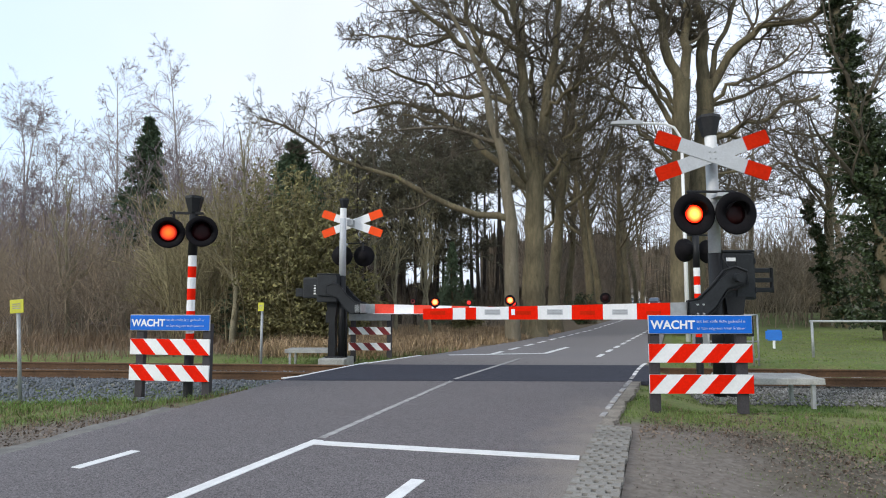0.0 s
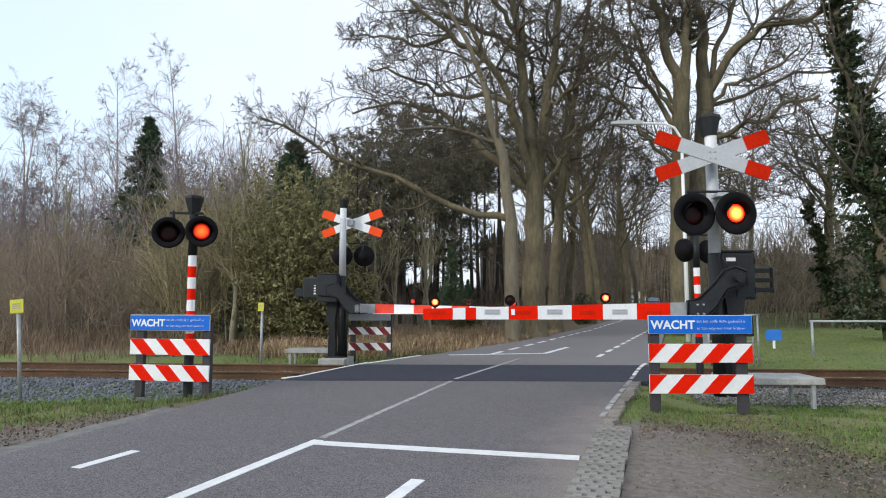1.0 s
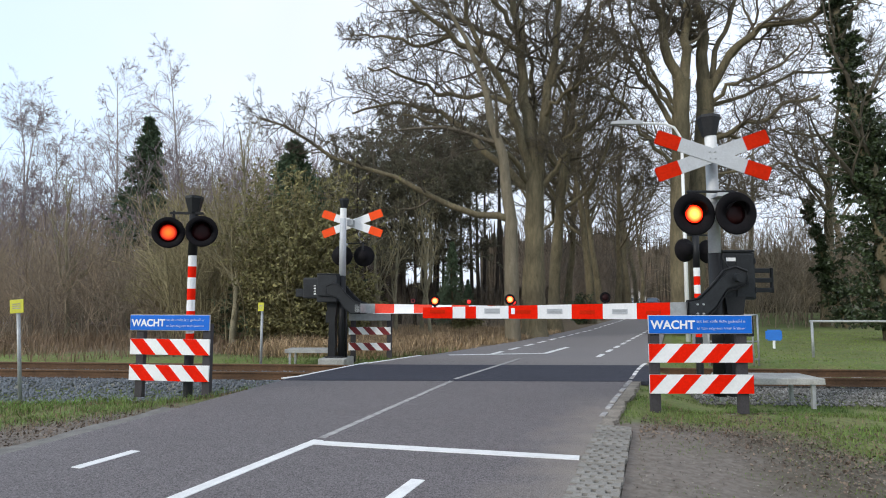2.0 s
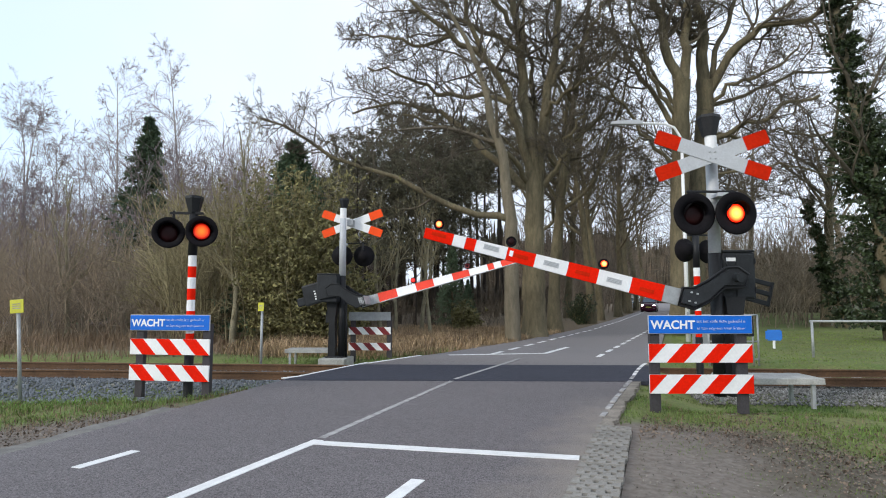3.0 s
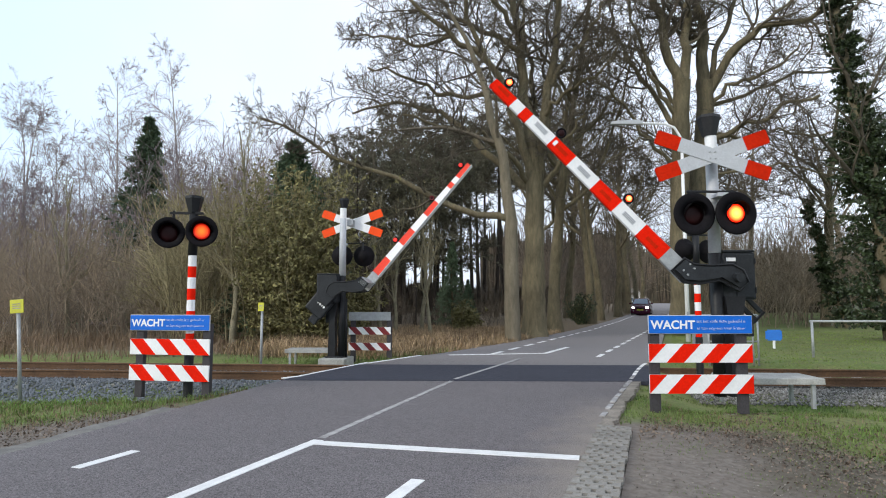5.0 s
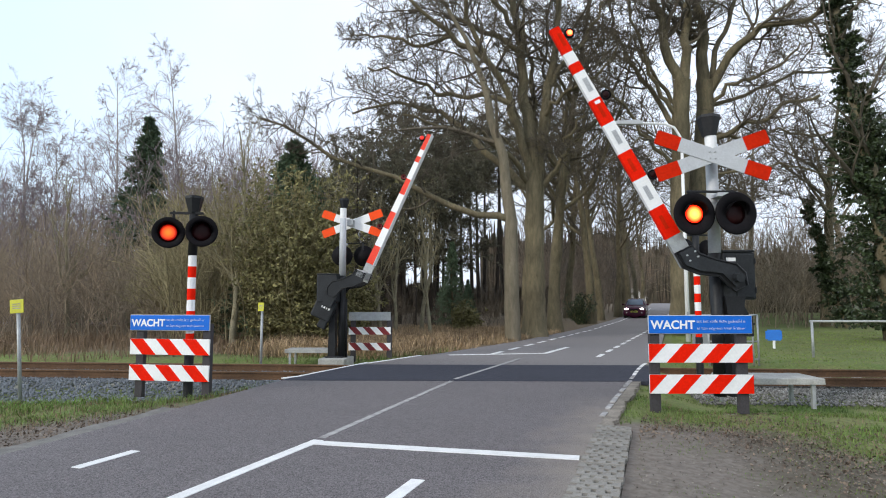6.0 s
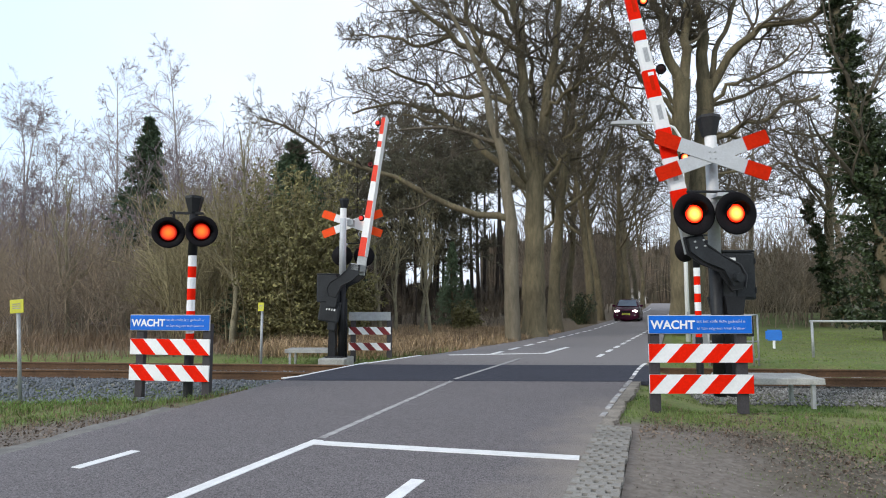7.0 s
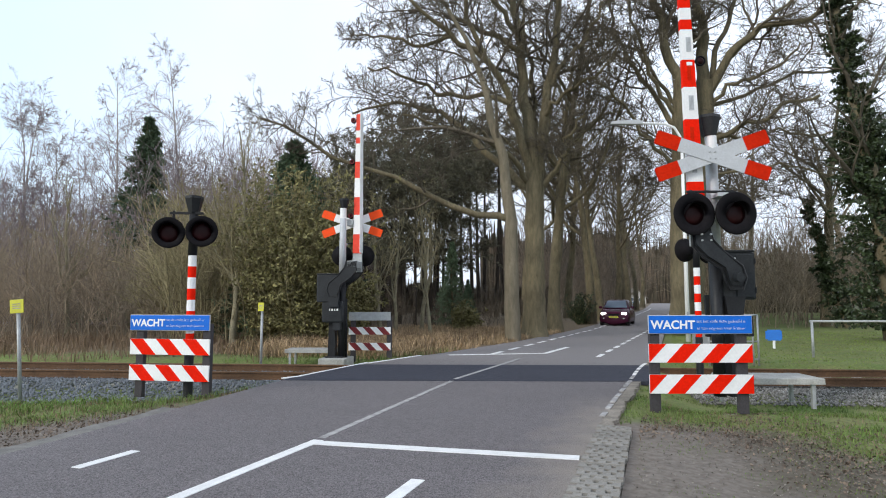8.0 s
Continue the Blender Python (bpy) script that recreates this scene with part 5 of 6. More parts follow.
guided_oak(16, 1.00, 29.28, "stout bare oak close beside its neighbour", ((0.00, 0.2, 0.0), (0.13, 4.8, 0.0), (0.21, 7.3, 0.0), (0.33, 9.9, 0.0), (0.43, 11.5, 0.0)), 0.43, 0.36,
    ((((0.28, 10.9, 0.0), (-0.15, 13.1, 0.1), (-0.56, 15.3, 0.2), (-0.97, 18.4, 0.3)), 0.25, 0.09),
     (((0.43, 10.9, 0.0), (0.73, 13.6, 0.0), (0.99, 15.8, 0.0), (1.18, 18.2, 0.0)), 0.25, 0.09),
     (((0.17, 9.2, 0.0), (-0.68, 10.8, 0.2), (-1.86, 12.5, 0.5), (-2.39, 14.5, 0.8), (-2.68, 16.6, 1.0)), 0.13, 0.05),
     (((0.09, 7.3, 0.0), (-1.17, 8.6, -0.2), (-2.22, 10.0, -0.5), (-3.51, 11.0, -0.8), (-4.29, 12.2, -1.0)), 0.1, 0.03),
     (((0.15, 8.4, 0.0), (-1.50, 8.8, -0.5), (-2.66, 7.9, -1.0), (-3.78, 7.3, -1.5)), 0.07, 0.025),
     (((0.23, 10.2, 0.0), (-1.26, 13.1, 0.7), (-2.90, 14.8, 1.3), (-4.38, 16.0, 2.0)), 0.1, 0.03),
     (((0.22, 9.7, 0.0), (-1.10, 11.9, -0.3), (-1.91, 13.9, -0.7), (-2.46, 15.8, -1.0)), 0.11, 0.04),
     (((0.21, 6.3, 0.0), (-0.51, 7.2, 0.3), (-1.17, 7.0, 0.7), (-1.84, 7.3, 1.0)), 0.05, 0.02)))


def sapling(seed, height, r):
    """A slim forked young tree with pale bark."""
    rng = np.random.default_rng(seed)
    P, R = stems(rng, np.zeros((1, 3)), np.array([[0.05, 0, 1.0]]), np.array([height]), np.array([r]), 12, 0.06, 0.03, 0.15)
    L1, R1 = sprout(rng, P, R, 8, 0.2, 0.9, (18, 45), 0.5, 9, 0.1, 0.06, 0.65, 0.2)
    L2, R2 = sprout(rng, L1, R1, 7, 0.2, 1.0, (20, 55), 0.45, 6, 0.15, 0.03, 0.55, 0.3)
    L3, R3 = sprout(rng, L2, R2, 6, 0.2, 1.0, (20, 60), 0.5, 3, 0.18, 0.02, 0.7, 0.6)
    return big_mesh("sapling_trunk", *joined([tubes(P, R, 9), tubes(L1, R1, 6)]), M_PALE), big_mesh("sapling_crown", *joined([tubes(L2, R2, 4), tubes(L3, np.maximum(R3, 0.007), 3)]), M_BRUSHG)


def birch(seed, height, r):
    rng = np.random.default_rng(seed)
    P, R = stems(rng, np.zeros((1, 3)), np.array([[0.0, 0, 1.0]]), np.array([height]), np.array([r]), 14, 0.03, 0.03, 0.08)
    L1, R1 = sprout(rng, P, R, 34, 0.22, 0.98, (25, 55), 0.22, 9, 0.09, 0.03, 0.42, 0.2)
    L2, R2 = sprout(rng, L1, R1, 8, 0.15, 1.0, (25, 60), 0.45, 6, 0.12, 0.0, 0.55, 0.3)
    L3, R3 = sprout(rng, L2, R2, 8, 0.15, 1.0, (20, 60), 0.6, 3, 0.14, -0.08, 0.7, 0.6)
    tr = big_mesh("birch_trunk", *tubes(P, R, 10), M_BIRCH)
    return tr, big_mesh("birch_crown", *joined([tubes(L1, R1, 4), tubes(L2, np.maximum(R2, 0.010), 3), tubes(L3, np.maximum(R3, 0.0062), 3)]), M_BTWIG)


def needles(rng, P, count, length, width, droop, spread=1.0):
    """Small pointed blades along branches."""
    N, n, _ = P.shape
    par = np.repeat(np.arange(N), count)
    M = len(par)
    s = rng.uniform(0.08, 1, M) * (n - 1)
    i = np.minimum(s.astype(int), n - 2)
    w = (s - i)[:, None]
    pos = P[par, i] * (1 - w) + P[par, i + 1] * w
    tan = P[par, i + 1] - P[par, i]
    tan /= np.linalg.norm(tan, axis=1, keepdims=True) + 1e-9
    d = tan * 0.6 + rng.normal(0, 0.6 * spread, (M, 3)) + np.array([0, 0, droop])
    d /= np.linalg.norm(d, axis=1, keepdims=True)
    side = np.cross(d, rng.normal(0, 1, (M, 3)))
    side /= np.linalg.norm(side, axis=1, keepdims=True) + 1e-9
    L = (length * rng.uniform(0.6, 1.3, M))[:, None]
    Wd = (width * rng.uniform(0.7, 1.3, M))[:, None]
    V = np.stack([pos - side * Wd * 0.4, pos + d * L * 0.5 + side * Wd, pos + d * L, pos + d * L * 0.5 - side * Wd], 1).reshape(-1, 3)
    return V, (np.arange(M)[:, None] * 4 + np.arange(4)[None, :])


def spruce(seed, height, width, ma, whorls=44):
    rng = np.random.default_rng(seed)
    P, R = stems(rng, np.zeros((1, 3)), np.array([[0.0, 0, 1.0]]), np.array([height]), np.array([height * 0.018]), 12, 0.01, 0.02, 0.05)
    roots, heads, lens = [], [], []
    for k in range(whorls):
        f = (k + 0.5) / whorls
        z = height * (0.05 + 0.94 * f)
        for _ in range(7):
            a = rng.uniform(0, 6.283)
            roots.append((0, 0, z + rng.normal(0, 0.1)))
            heads.append((math.cos(a), math.sin(a), 0.45 * f - 0.1))
            lens.append(width * (1 - f) ** 0.95 * rng.uniform(0.6, 1.15) + 0.08)
    B, RB = stems(rng, np.array(roots), np.array(heads), np.array(lens), np.full(len(lens), 0.022), 6, 0.07, -0.03, 0.3)
    S, RS = sprout(rng, B, RB, 5, 0.25, 1.0, (25, 60), 0.42, 4, 0.1, -0.03, 0.6, 0.4, 0.5)
    leaf = joined([needles(rng, B, 20, 0.28, 0.035, -0.15, 0.8), needles(rng, S, 12, 0.24, 0.032, -0.2, 0.8)])
    return big_mesh("conifer_trunk", *joined([tubes(P, R, 8), tubes(B, RB, 3)]), M_BARK), big_mesh("conifer_crown", *leaf, ma, False)


def pine(seed, height, width, low=0.2, branches=46):
    """A ragged dark pine: bare stem below, uneven clumped crown above."""
    rng = np.random.default_rng(seed)
    P, R = stems(rng, np.zeros((1, 3)), np.array([[0.0, 0, 1.0]]), np.array([height]), np.array([height * 0.012]), 12, 0.02, 0.02, 0.1)
    B, RB = sprout(rng, P, R, branches, low, 1.0, (55, 95), width / height, 7, 0.13, 0.02, 0.35, 0.3)
    S, RS = sprout(rng, B, RB, 6, 0.3, 1.0, (25, 70), 0.42, 4, 0.15, 0.02, 0.6, 0.4)
    leaf = joined([needles(rng, S, 28, 0.34, 0.026, 0.0, 0.9), needles(rng, B[:, 3:], 14, 0.34, 0.026, 0.0, 0.9)])
    return big_mesh("pine_trunk", *joined([tubes(P, R, 8), tubes(B, RB, 3)]), M_PBARK), big_mesh("pine_crown", *leaf, M_PINE, False)


def from_view(u, d):
    """A place at u (tangent to the right of the camera's axis) and depth d."""
    a = radians(YAW)
    return math.cos(a) * u * d - math.sin(a) * d, math.sin(a) * u * d + math.cos(a) * d


BIRCH_A, BIRCH_B = birch(31, 17.0, 0.14), birch(32, 15.0, 0.12)
for ms, u, d, rz, s in ((BIRCH_A, -0.535, 45, 0, 1.14), (BIRCH_A, -0.412, 46, 120, 1.16), (BIRCH_B, -0.70, 42, 40, 1.05), (BIRCH_B, -0.665, 44, 200, 1.1), (BIRCH_B, -0.625, 47, 310, 0.95),
                        (BIRCH_B, -0.36, 48, 80, 0.85), (BIRCH_A, -0.30, 50, 250, 0.8), (BIRCH_B, -0.47, 50, 160, 0.8), (BIRCH_A, -0.585, 52, 20, 0.9)):
    x, y = from_view(u, d)
    place_tree("birch_tree", ms, x, y, rz, s, "bare pale birch at the edge of the woods", "birches in the woods")
SAP = sapling(35, 8.0, 0.13)
for u, d, rz, sc in ((-0.336, 20.6, 0, 0.92), (-0.075, 26.5, 30, 0.7), (-0.02, 24.5, 75, 0.65), (-0.10, 25.0, 140, 0.75), (-0.035, 27.5, 250, 0.8), (-0.40, 25.5, 60, 0.8), (-0.60, 26.0, 200, 0.85)):
    x, y = from_view(u, d)
    place_tree("young_tree", SAP, x, y, rz, sc, "slim bare young tree with pale bark", "young trees at the wood's edge")
SPRUCE, SPRUCE_B, PINE_C = spruce(41, 12.0, 3.3, M_NEEDLE), pine(42, 14.0, 4.4, 0.3, 48), pine(43, 13.0, 4.8, 0.28, 48)
BROAD = spruce(45, 7.6, 3.0, M_NEEDLE, 36)
TALL_PINE = pine(44, 17.0, 4.4, 0.58, 40)
for ms, u, d, rz, s, lab in ((SPRUCE, -0.482, 40, 0, 1.14, "dark green spruce among birches"), (BROAD, -0.242, 23.8, 90, 1.02, "dark green conifer behind an olive bush"), (SPRUCE, -0.21, 40, 190, 0.72, "dark green conifer behind brushwood"),
                             (SPRUCE_B, -0.07, 42, 30, 1.12, "ragged dark pine in the wood"),
                             (PINE_C, -0.125, 41, 130, 0.95, "ragged dark pine in the wood"),
                             (PINE_C, -0.02, 44, 230, 1.0, "ragged dark pine in the wood"),
                             (SPRUCE_B, -0.165, 44, 60, 0.85, "ragged dark pine in the wood"),
                             (PINE_C, -0.045, 38, 200, 0.8, "ragged dark pine in the wood"),
                             (SPRUCE_B, -0.095, 48, 280, 1.0, "ragged dark pine in the wood"),
                             (PINE_C, 0.0, 50, 80, 1.0, "ragged dark pine in the wood"),
                             (PINE_C, -0.19, 40, 310, 0.78, "ragged dark pine in the wood"), (SPRUCE_B, -0.14, 37, 15, 0.78, "ragged dark pine in the wood"),
                             (PINE_C, -0.085, 40, 100, 0.95, "ragged dark pine in the wood"), (SPRUCE_B, -0.015, 41, 150, 0.9, "ragged dark pine in the wood"),
                             (PINE_C, 0.02, 47, 20, 0.9, "ragged dark pine in the wood"),
                             (TALL_PINE, 0.085, 55, 0, 1.0, "tall dark bare-stemmed pine"), (TALL_PINE, 0.066, 58, 70, 1.05, "tall dark bare-stemmed pine"), (TALL_PINE, 0.048, 54, 140, 0.95, "tall dark bare-stemmed pine"),
                             (TALL_PINE, 0.097, 60, 210, 1.1, "tall dark bare-stemmed pine"), (TALL_PINE, 0.03, 56, 260, 1.0, "tall dark bare-stemmed pine"), (TALL_PINE, 0.012, 58, 30, 1.0, "tall dark bare-stemmed pine"),
                             (TALL_PINE, -0.01, 55, 310, 1.0, "tall dark bare-stemmed pine"), 
                             (TALL_PINE, -0.03, 60, 180, 1.1, "tall dark bare-stemmed pine"), (TALL_PINE, 0.058, 64, 230, 1.15, "tall dark bare-stemmed pine"), (TALL_PINE, 0.155, 60, 20, 1.1, "tall dark bare-stemmed pine"),
                             (SPRUCE, 0.015, 31, 250, 0.38, "small dark green conifer in the wood"), (SPRUCE, 0.04, 30, 50, 0.22, "small green conifer in the wood")):
    x, y = from_view(u, d)
    place_tree("conifer_tree", ms, x, y, rz, s, lab, "conifers in the wood")


def ivy_tree(x, y, height, r, leaves, label, lean=(0, 0, 1), wide=0.10):
    rng = np.random.default_rng(int(height * 10))
    t = thing("ivy_clad_tree", Matrix.Translation((x, y, float(land(x, y)) - 0.05)), label, "tree")
    P, R = stems(rng, np.zeros((1, 3)), np.array([lean], float), np.array([height]), np.array([r]), 14, 0.03, 0.02, 0.2)
    L1, R1 = sprout(rng, P, R, 9, 0.3, 0.95, (30, 65), 0.32, 9, 0.12, 0.05, 0.5)
    L2, R2 = sprout(rng, L1, R1, 7, 0.2, 1.0, (25, 65), 0.5, 7, 0.15, 0.0, 0.55)
    L3, R3 = sprout(rng, L2, R2, 6, 0.2, 1.0, (25, 65), 0.5, 5, 0.18, 0.0, 0.6)
    part("trunk", big_mesh("ivy_trunk", *tubes(P, R, 10), M_BARK), None, t)
    part("crown", big_mesh("ivy_crown", *joined([tubes(L1, R1, 7), tubes(L2, R2, 5), tubes(L3, R3, 3)]), M_TWIG), None, t)
    S, RS = sprout(rng, P, R, leaves // 110, 0.4, 0.97, (45, 95), wide * 0.55, 6, 0.17, -0.02, 0.3)
    S0, _ = sprout(rng, P, R, leaves // 90, 0.02, 0.5, (45, 95), wide, 6, 0.17, -0.02, 0.3)
    S = np.concatenate([S, S0])
    S2, _ = sprout(rng, L1[:, :5], R1[:, :5], 6, 0.0, 1.0, (50, 95), 0.14, 4, 0.15, -0.05, 0.3)
    part("ivy", big_mesh("ivy", *joined([needles(rng, S, 52, 0.15, 0.055, -0.35, 1.3), needles(rng, S2, 44, 0.14, 0.05, -0.35, 1.3)]), M_IVY, False), None, t, "dense dark ivy")


ivy_tree(*from_view(0.722, 24), 17.0, 0.38, 34000, "tall tree clad in dark ivy", (-0.09, -0.03, 1))
ivy_tree(*from_view(0.648, 34), 7.6, 0.14, 10000, "short leaning stem clad in dark ivy", (-0.30, -0.10, 1), 0.11)


# ---- brushwood, reeds, grass ----
def brush(name, seed, count, u0, u1, d0, d1, h0, h1, ma, label, r=0.022, kids=5, kids2=4, category="brushwood", thin=0.007):
    rng = np.random.default_rng(seed)
    a = radians(YAW)
    u, d = rng.uniform(u0, u1, count), rng.uniform(d0, d1, count)
    x, y = np.cos(a) * u * d - np.sin(a) * d, np.sin(a) * u * d + np.cos(a) * d
    ok = (np.abs(x - road_x(y)) > 4.0) & (track_off(x, y) > 4.0)
    x, y = x[ok], y[ok]
    N = len(x)
    roots = np.stack([x, y, land(x, y) - 0.05], -1)
    heads = np.stack([rng.normal(0, 0.22, N), rng.normal(0, 0.22, N), np.ones(N)], -1)
    h = rng.uniform(h0, h1, N)
    P, R = stems(rng, roots, heads, h, r * h / 4 * rng.uniform(0.6, 1.6, N), 6, 0.10, 0.02, 0.25)
    L1, R1 = sprout(rng, P, R, kids, 0.15, 0.97, (15, 55), 0.42, 4, 0.14, 0.06, 0.6, 0.35)
    pieces = [tubes(P, R, 4), tubes(L1, np.maximum(R1, thin * 1.3), 3)]
    if kids2:
        L2, R2 = sprout(rng, L1, R1, kids2, 0.15, 1.0, (15, 60), 0.55, 2, 0.18, 0.04, 0.7, 0.5)
        pieces.append(tubes(L2, np.maximum(R2, thin), 3))
    tagged(new(name, big_mesh(name, *joined(pieces), ma)), label, category, kind="stuff")


brush("brushwood", 61, 900, -0.95, -0.24, 23, 38, 2.0, 5.2, M_BRUSH, "dense leafless brown brushwood at the edge of the woods", 0.014, 7, 3)
brush("brushwood", 62, 520, -0.95, -0.20, 38, 60, 5.5, 11.5, M_BTWIG, "tall leafless young trees behind the brushwood", 0.011, 9, 5, thin=0.011)
brush("brushwood", 67, 240, -0.46, -0.15, 44, 60, 9.0, 14.5, M_BTWIG, "tall grey-brown leafless trees behind the conifers", 0.010, 10, 6, thin=0.011)
brush("brushwood", 63, 220, -0.44, -0.27, 20.5, 28, 2.5, 6.0, M_BRUSHG, "greenish leafless bushes beyond the track", 0.014, 7, 5)
brush("brushwood", 64, 380, -0.16, 0.20, 33, 60, 1.0, 2.5, M_SHADYBRUSH, "low thicket in the wood, coloured dark for shade", 0.016, 5, 4)
brush("brushwood", 65, 720, 0.38, 0.95, 34, 60, 3.0, 8.0, M_BRUSH, "dense bare brushwood behind the meadow", 0.013, 7, 4, thin=0.010)
brush("brushwood", 66, 420, 0.13, 0.44, 62, 125, 5.0, 13.0, M_FARB, "far bare brushwood along the road", 0.014, 7, 4, thin=0.018)


def wood_bank(name, u0, u1, d, h, label):
    """A far rough bank of undergrowth that closes the wood."""
    rng = np.random.default_rng(int(d * 7))
    us = np.linspace(u0, u1, 520)
    a = radians(YAW)
    V = []
    for i, u in enumerate(us):
        for k, f in enumerate(np.linspace(0, 1, 9)):
            dd = d + 3 * f * f + rng.normal(0, 0.4)
            x, y = math.cos(a) * u * dd - math.sin(a) * dd, math.sin(a) * u * dd + math.cos(a) * dd
            V.append((x, y, float(land(x, y)) - 0.3 + h * f * (1 + 0.25 * noise.noise((u * 14, k * 0.2, d))) + rng.normal(0, 0.1)) if k < 7 else (x, y, V[-1][2] + rng.exponential(0.06 * h)))
    F = [(i * 9 + k, i * 9 + 9 + k, i * 9 + 10 + k, i * 9 + 1 + k) for i in range(519) for k in range(8)]
    tagged(new(name, mesh_of(name, V, F, M_WOODS, True)), label, "woods", kind="structure")


wood_bank("backdrop", -1.1, -0.06, 64, 8.5, "dim brown undergrowth deep in the woods")
wood_bank("backdrop", -0.07, 0.17, 70, 4.0, "low dim undergrowth deep in the woods")
wood_bank("backdrop", 0.42, 1.1, 66, 8.0, "dim brown undergrowth beyond the meadow")
wood_bank("backdrop", 0.06, 0.46, 210, 27, "far brown woods at the end of the road")


def leafy_bush(u, d, w, h, ma, label, n=210):
    rng = np.random.default_rng(int(abs(u) * 1000 + d))
    x, y = from_view(u, d)
    t = thing("evergreen_bush", Matrix.Translation((x, y, float(land(x, y)) - 0.05)), label, "bush")
    heads = np.stack([rng.normal(0, w / h * 0.6, n), rng.normal(0, w / h * 0.6, n), np.ones(n)], -1)
    P, R = stems(rng, rng.normal(0, w * 0.12, (n, 3)) * np.array([1, 1, 0]), heads, h * rng.uniform(0.45, 1.05, n), np.full(n, 0.014), 7, 0.12, 0.02, 0.3)
    S, RS = sprout(rng, P, R, 7, 0.1, 1.0, (20, 80), 0.25, 4, 0.15, -0.02, 0.6)
    part("branchwork", big_mesh("bush_branches", *joined([tubes(P, R, 3), tubes(S, RS, 3)]), M_BRUSHG), None, t)
    part("leaves", big_mesh("bush_leaves", *joined([needles(rng, S, 18, 0.125, 0.029, -0.35, 1.1)]), ma, False), None, t, "small olive leaves")


leafy_bush(-0.232, 20.6, 1.15, 6.0, M_PRIVET, "tall olive-green leafy bush beyond the track", 300)
leafy_bush(-0.268, 21.4, 1.3, 4.9, M_PRIVET, "olive-green leafy bush beyond the track", 220)
leafy_bush(-0.190, 21.2, 1.0, 4.4, M_PRIVET, "olive-green leafy bush beyond the track", 200)
leafy_bush(-0.15, 23.0, 1.2, 2.6, M_PRIVET, "low olive-green bush beyond the track", 120)
leafy_bush(0.218, 39.5, 0.7, 2.0, M_IVY, "dark evergreen bush between the oaks", 70)
leafy_bush(0.035, 29.0, 0.7, 1.6, M_PRIVET, "small green bush at the wood's edge", 80)


def blades(name, rng, x, y, h, w, ma, label, bend=0.9, kind="stuff", category="grass"):
    N = len(x)
    z = land(x, y)
    base = np.stack([x, y, z - 0.02], -1)
    az = rng.uniform(0, 6.283, N)
    out = np.stack([np.cos(az), np.sin(az), np.zeros(N)], -1)
    side = np.stack([-np.sin(az + 0.6), np.cos(az + 0.6), np.zeros(N)], -1) * w[:, None]
    up = np.array([0, 0, 1.0])
    b = rng.uniform(0.1, 1, N)[:, None] * bend
    mid = base + (up * 0.6 + out * b * 0.35) * h[:, None]
    tip = base + (up * (1 - 0.3 * b) + out * b) * h[:, None]
    V = np.stack([base - side, base + side, mid + side * 0.7, tip, mid - side * 0.7], 1).reshape(-1, 3)
    k = np.arange(N)[:, None] * 5
    F = np.concatenate([k + np.array([[0, 1, 2]]), k + np.array([[0, 2, 4]]), k + np.array([[4, 2, 3]])])
    tagged(new(name, big_mesh(name, V, F, ma, False)), label, category, kind=kind)


def clumpy(rng, x, y, scale, cut):
    v = np.array([noise.noise((float(a) * scale, float(b) * scale, 3.0)) for a, b in zip(x, y)])
    return v + rng.normal(0, 0.15, len(x)) > cut


def verge(x):
    """How far north the bare soil reaches before the rough grass."""
    return np.minimum(7.85, 9.5 - 1.4 * x)


rng = np.random.default_rng(71)
x, y = rng.uniform(-0.6, 9, 110000), rng.uniform(3.5, 11.5, 110000)
ok = (x > np.vectorize(right_edge)(y) + 0.07) & (y > verge(x) + rng.normal(0, 0.25, len(x))) & (track_off(x, y) < -2.0)
x, y = x[ok], y[ok]
ok = clumpy(rng, x, y, 1.3, -0.12)
x, y = x[ok], y[ok]
blades("grass", rng, x, y, rng.uniform(0.02, 0.085, len(x)) * (1 + 0.5 * smooth(1.0, 4.0, x)), rng.uniform(0.003, 0.006, len(x)), M_BLADE, "rough green grass round the barrier")
x, y = rng.uniform(-16, -5.6, 100000), rng.uniform(4.5, 11.5, 100000)
ok = (0.75 * y - x > 11.1 + rng.normal(0, 0.35, len(x))) & (x < np.vectorize(left_edge)(y) - 0.27) & (track_off(x, y) < -3.15 + 0.8 * (x > -7.6)) & clumpy(rng, x, y, 2.2, -0.05)
x, y = x[ok], y[ok]
blades("grass", rng, x, y, rng.uniform(0.03, 0.16, len(x)) * (0.7 + 0.8 * np.abs(np.sin(x * 2.3) * np.cos(y * 3.1))), rng.uniform(0.003, 0.006, len(x)), M_BLADE, "rough tufty verge grass before the ballast", 1.2)
x, y = rng.uniform(0.4, 22, 62000), rng.uniform(14.5, 36, 62000)
ok = (x > np.vectorize(right_edge)(y) + 0.3) & (track_off(x, y) > 1.9)
x, y = x[ok], y[ok]
blades("grass", rng, x, y, rng.uniform(0.025, 0.08, len(x)), rng.uniform(0.006, 0.013, len(x)), M_MEADOW, "green meadow grass beyond the track")
x, y = rng.uniform(-16, -5.2, 22000), rng.uniform(11.5, 20, 22000)
ok = (x < np.vectorize(left_edge)(y) - 0.15) & (track_off(x, y) > 1.9) & (track_off(x, y) < 3.4 + 2.5 * (x > -9)) & (x > -9.8 + rng.normal(0, 0.9, len(x)))
x, y = x[ok], y[ok]
blades("grass", rng, x, y, rng.uniform(0.05, 0.2, len(x)), rng.uniform(0.005, 0.009, len(x)), M_BLADE, "strip of green grass beyond the rails")
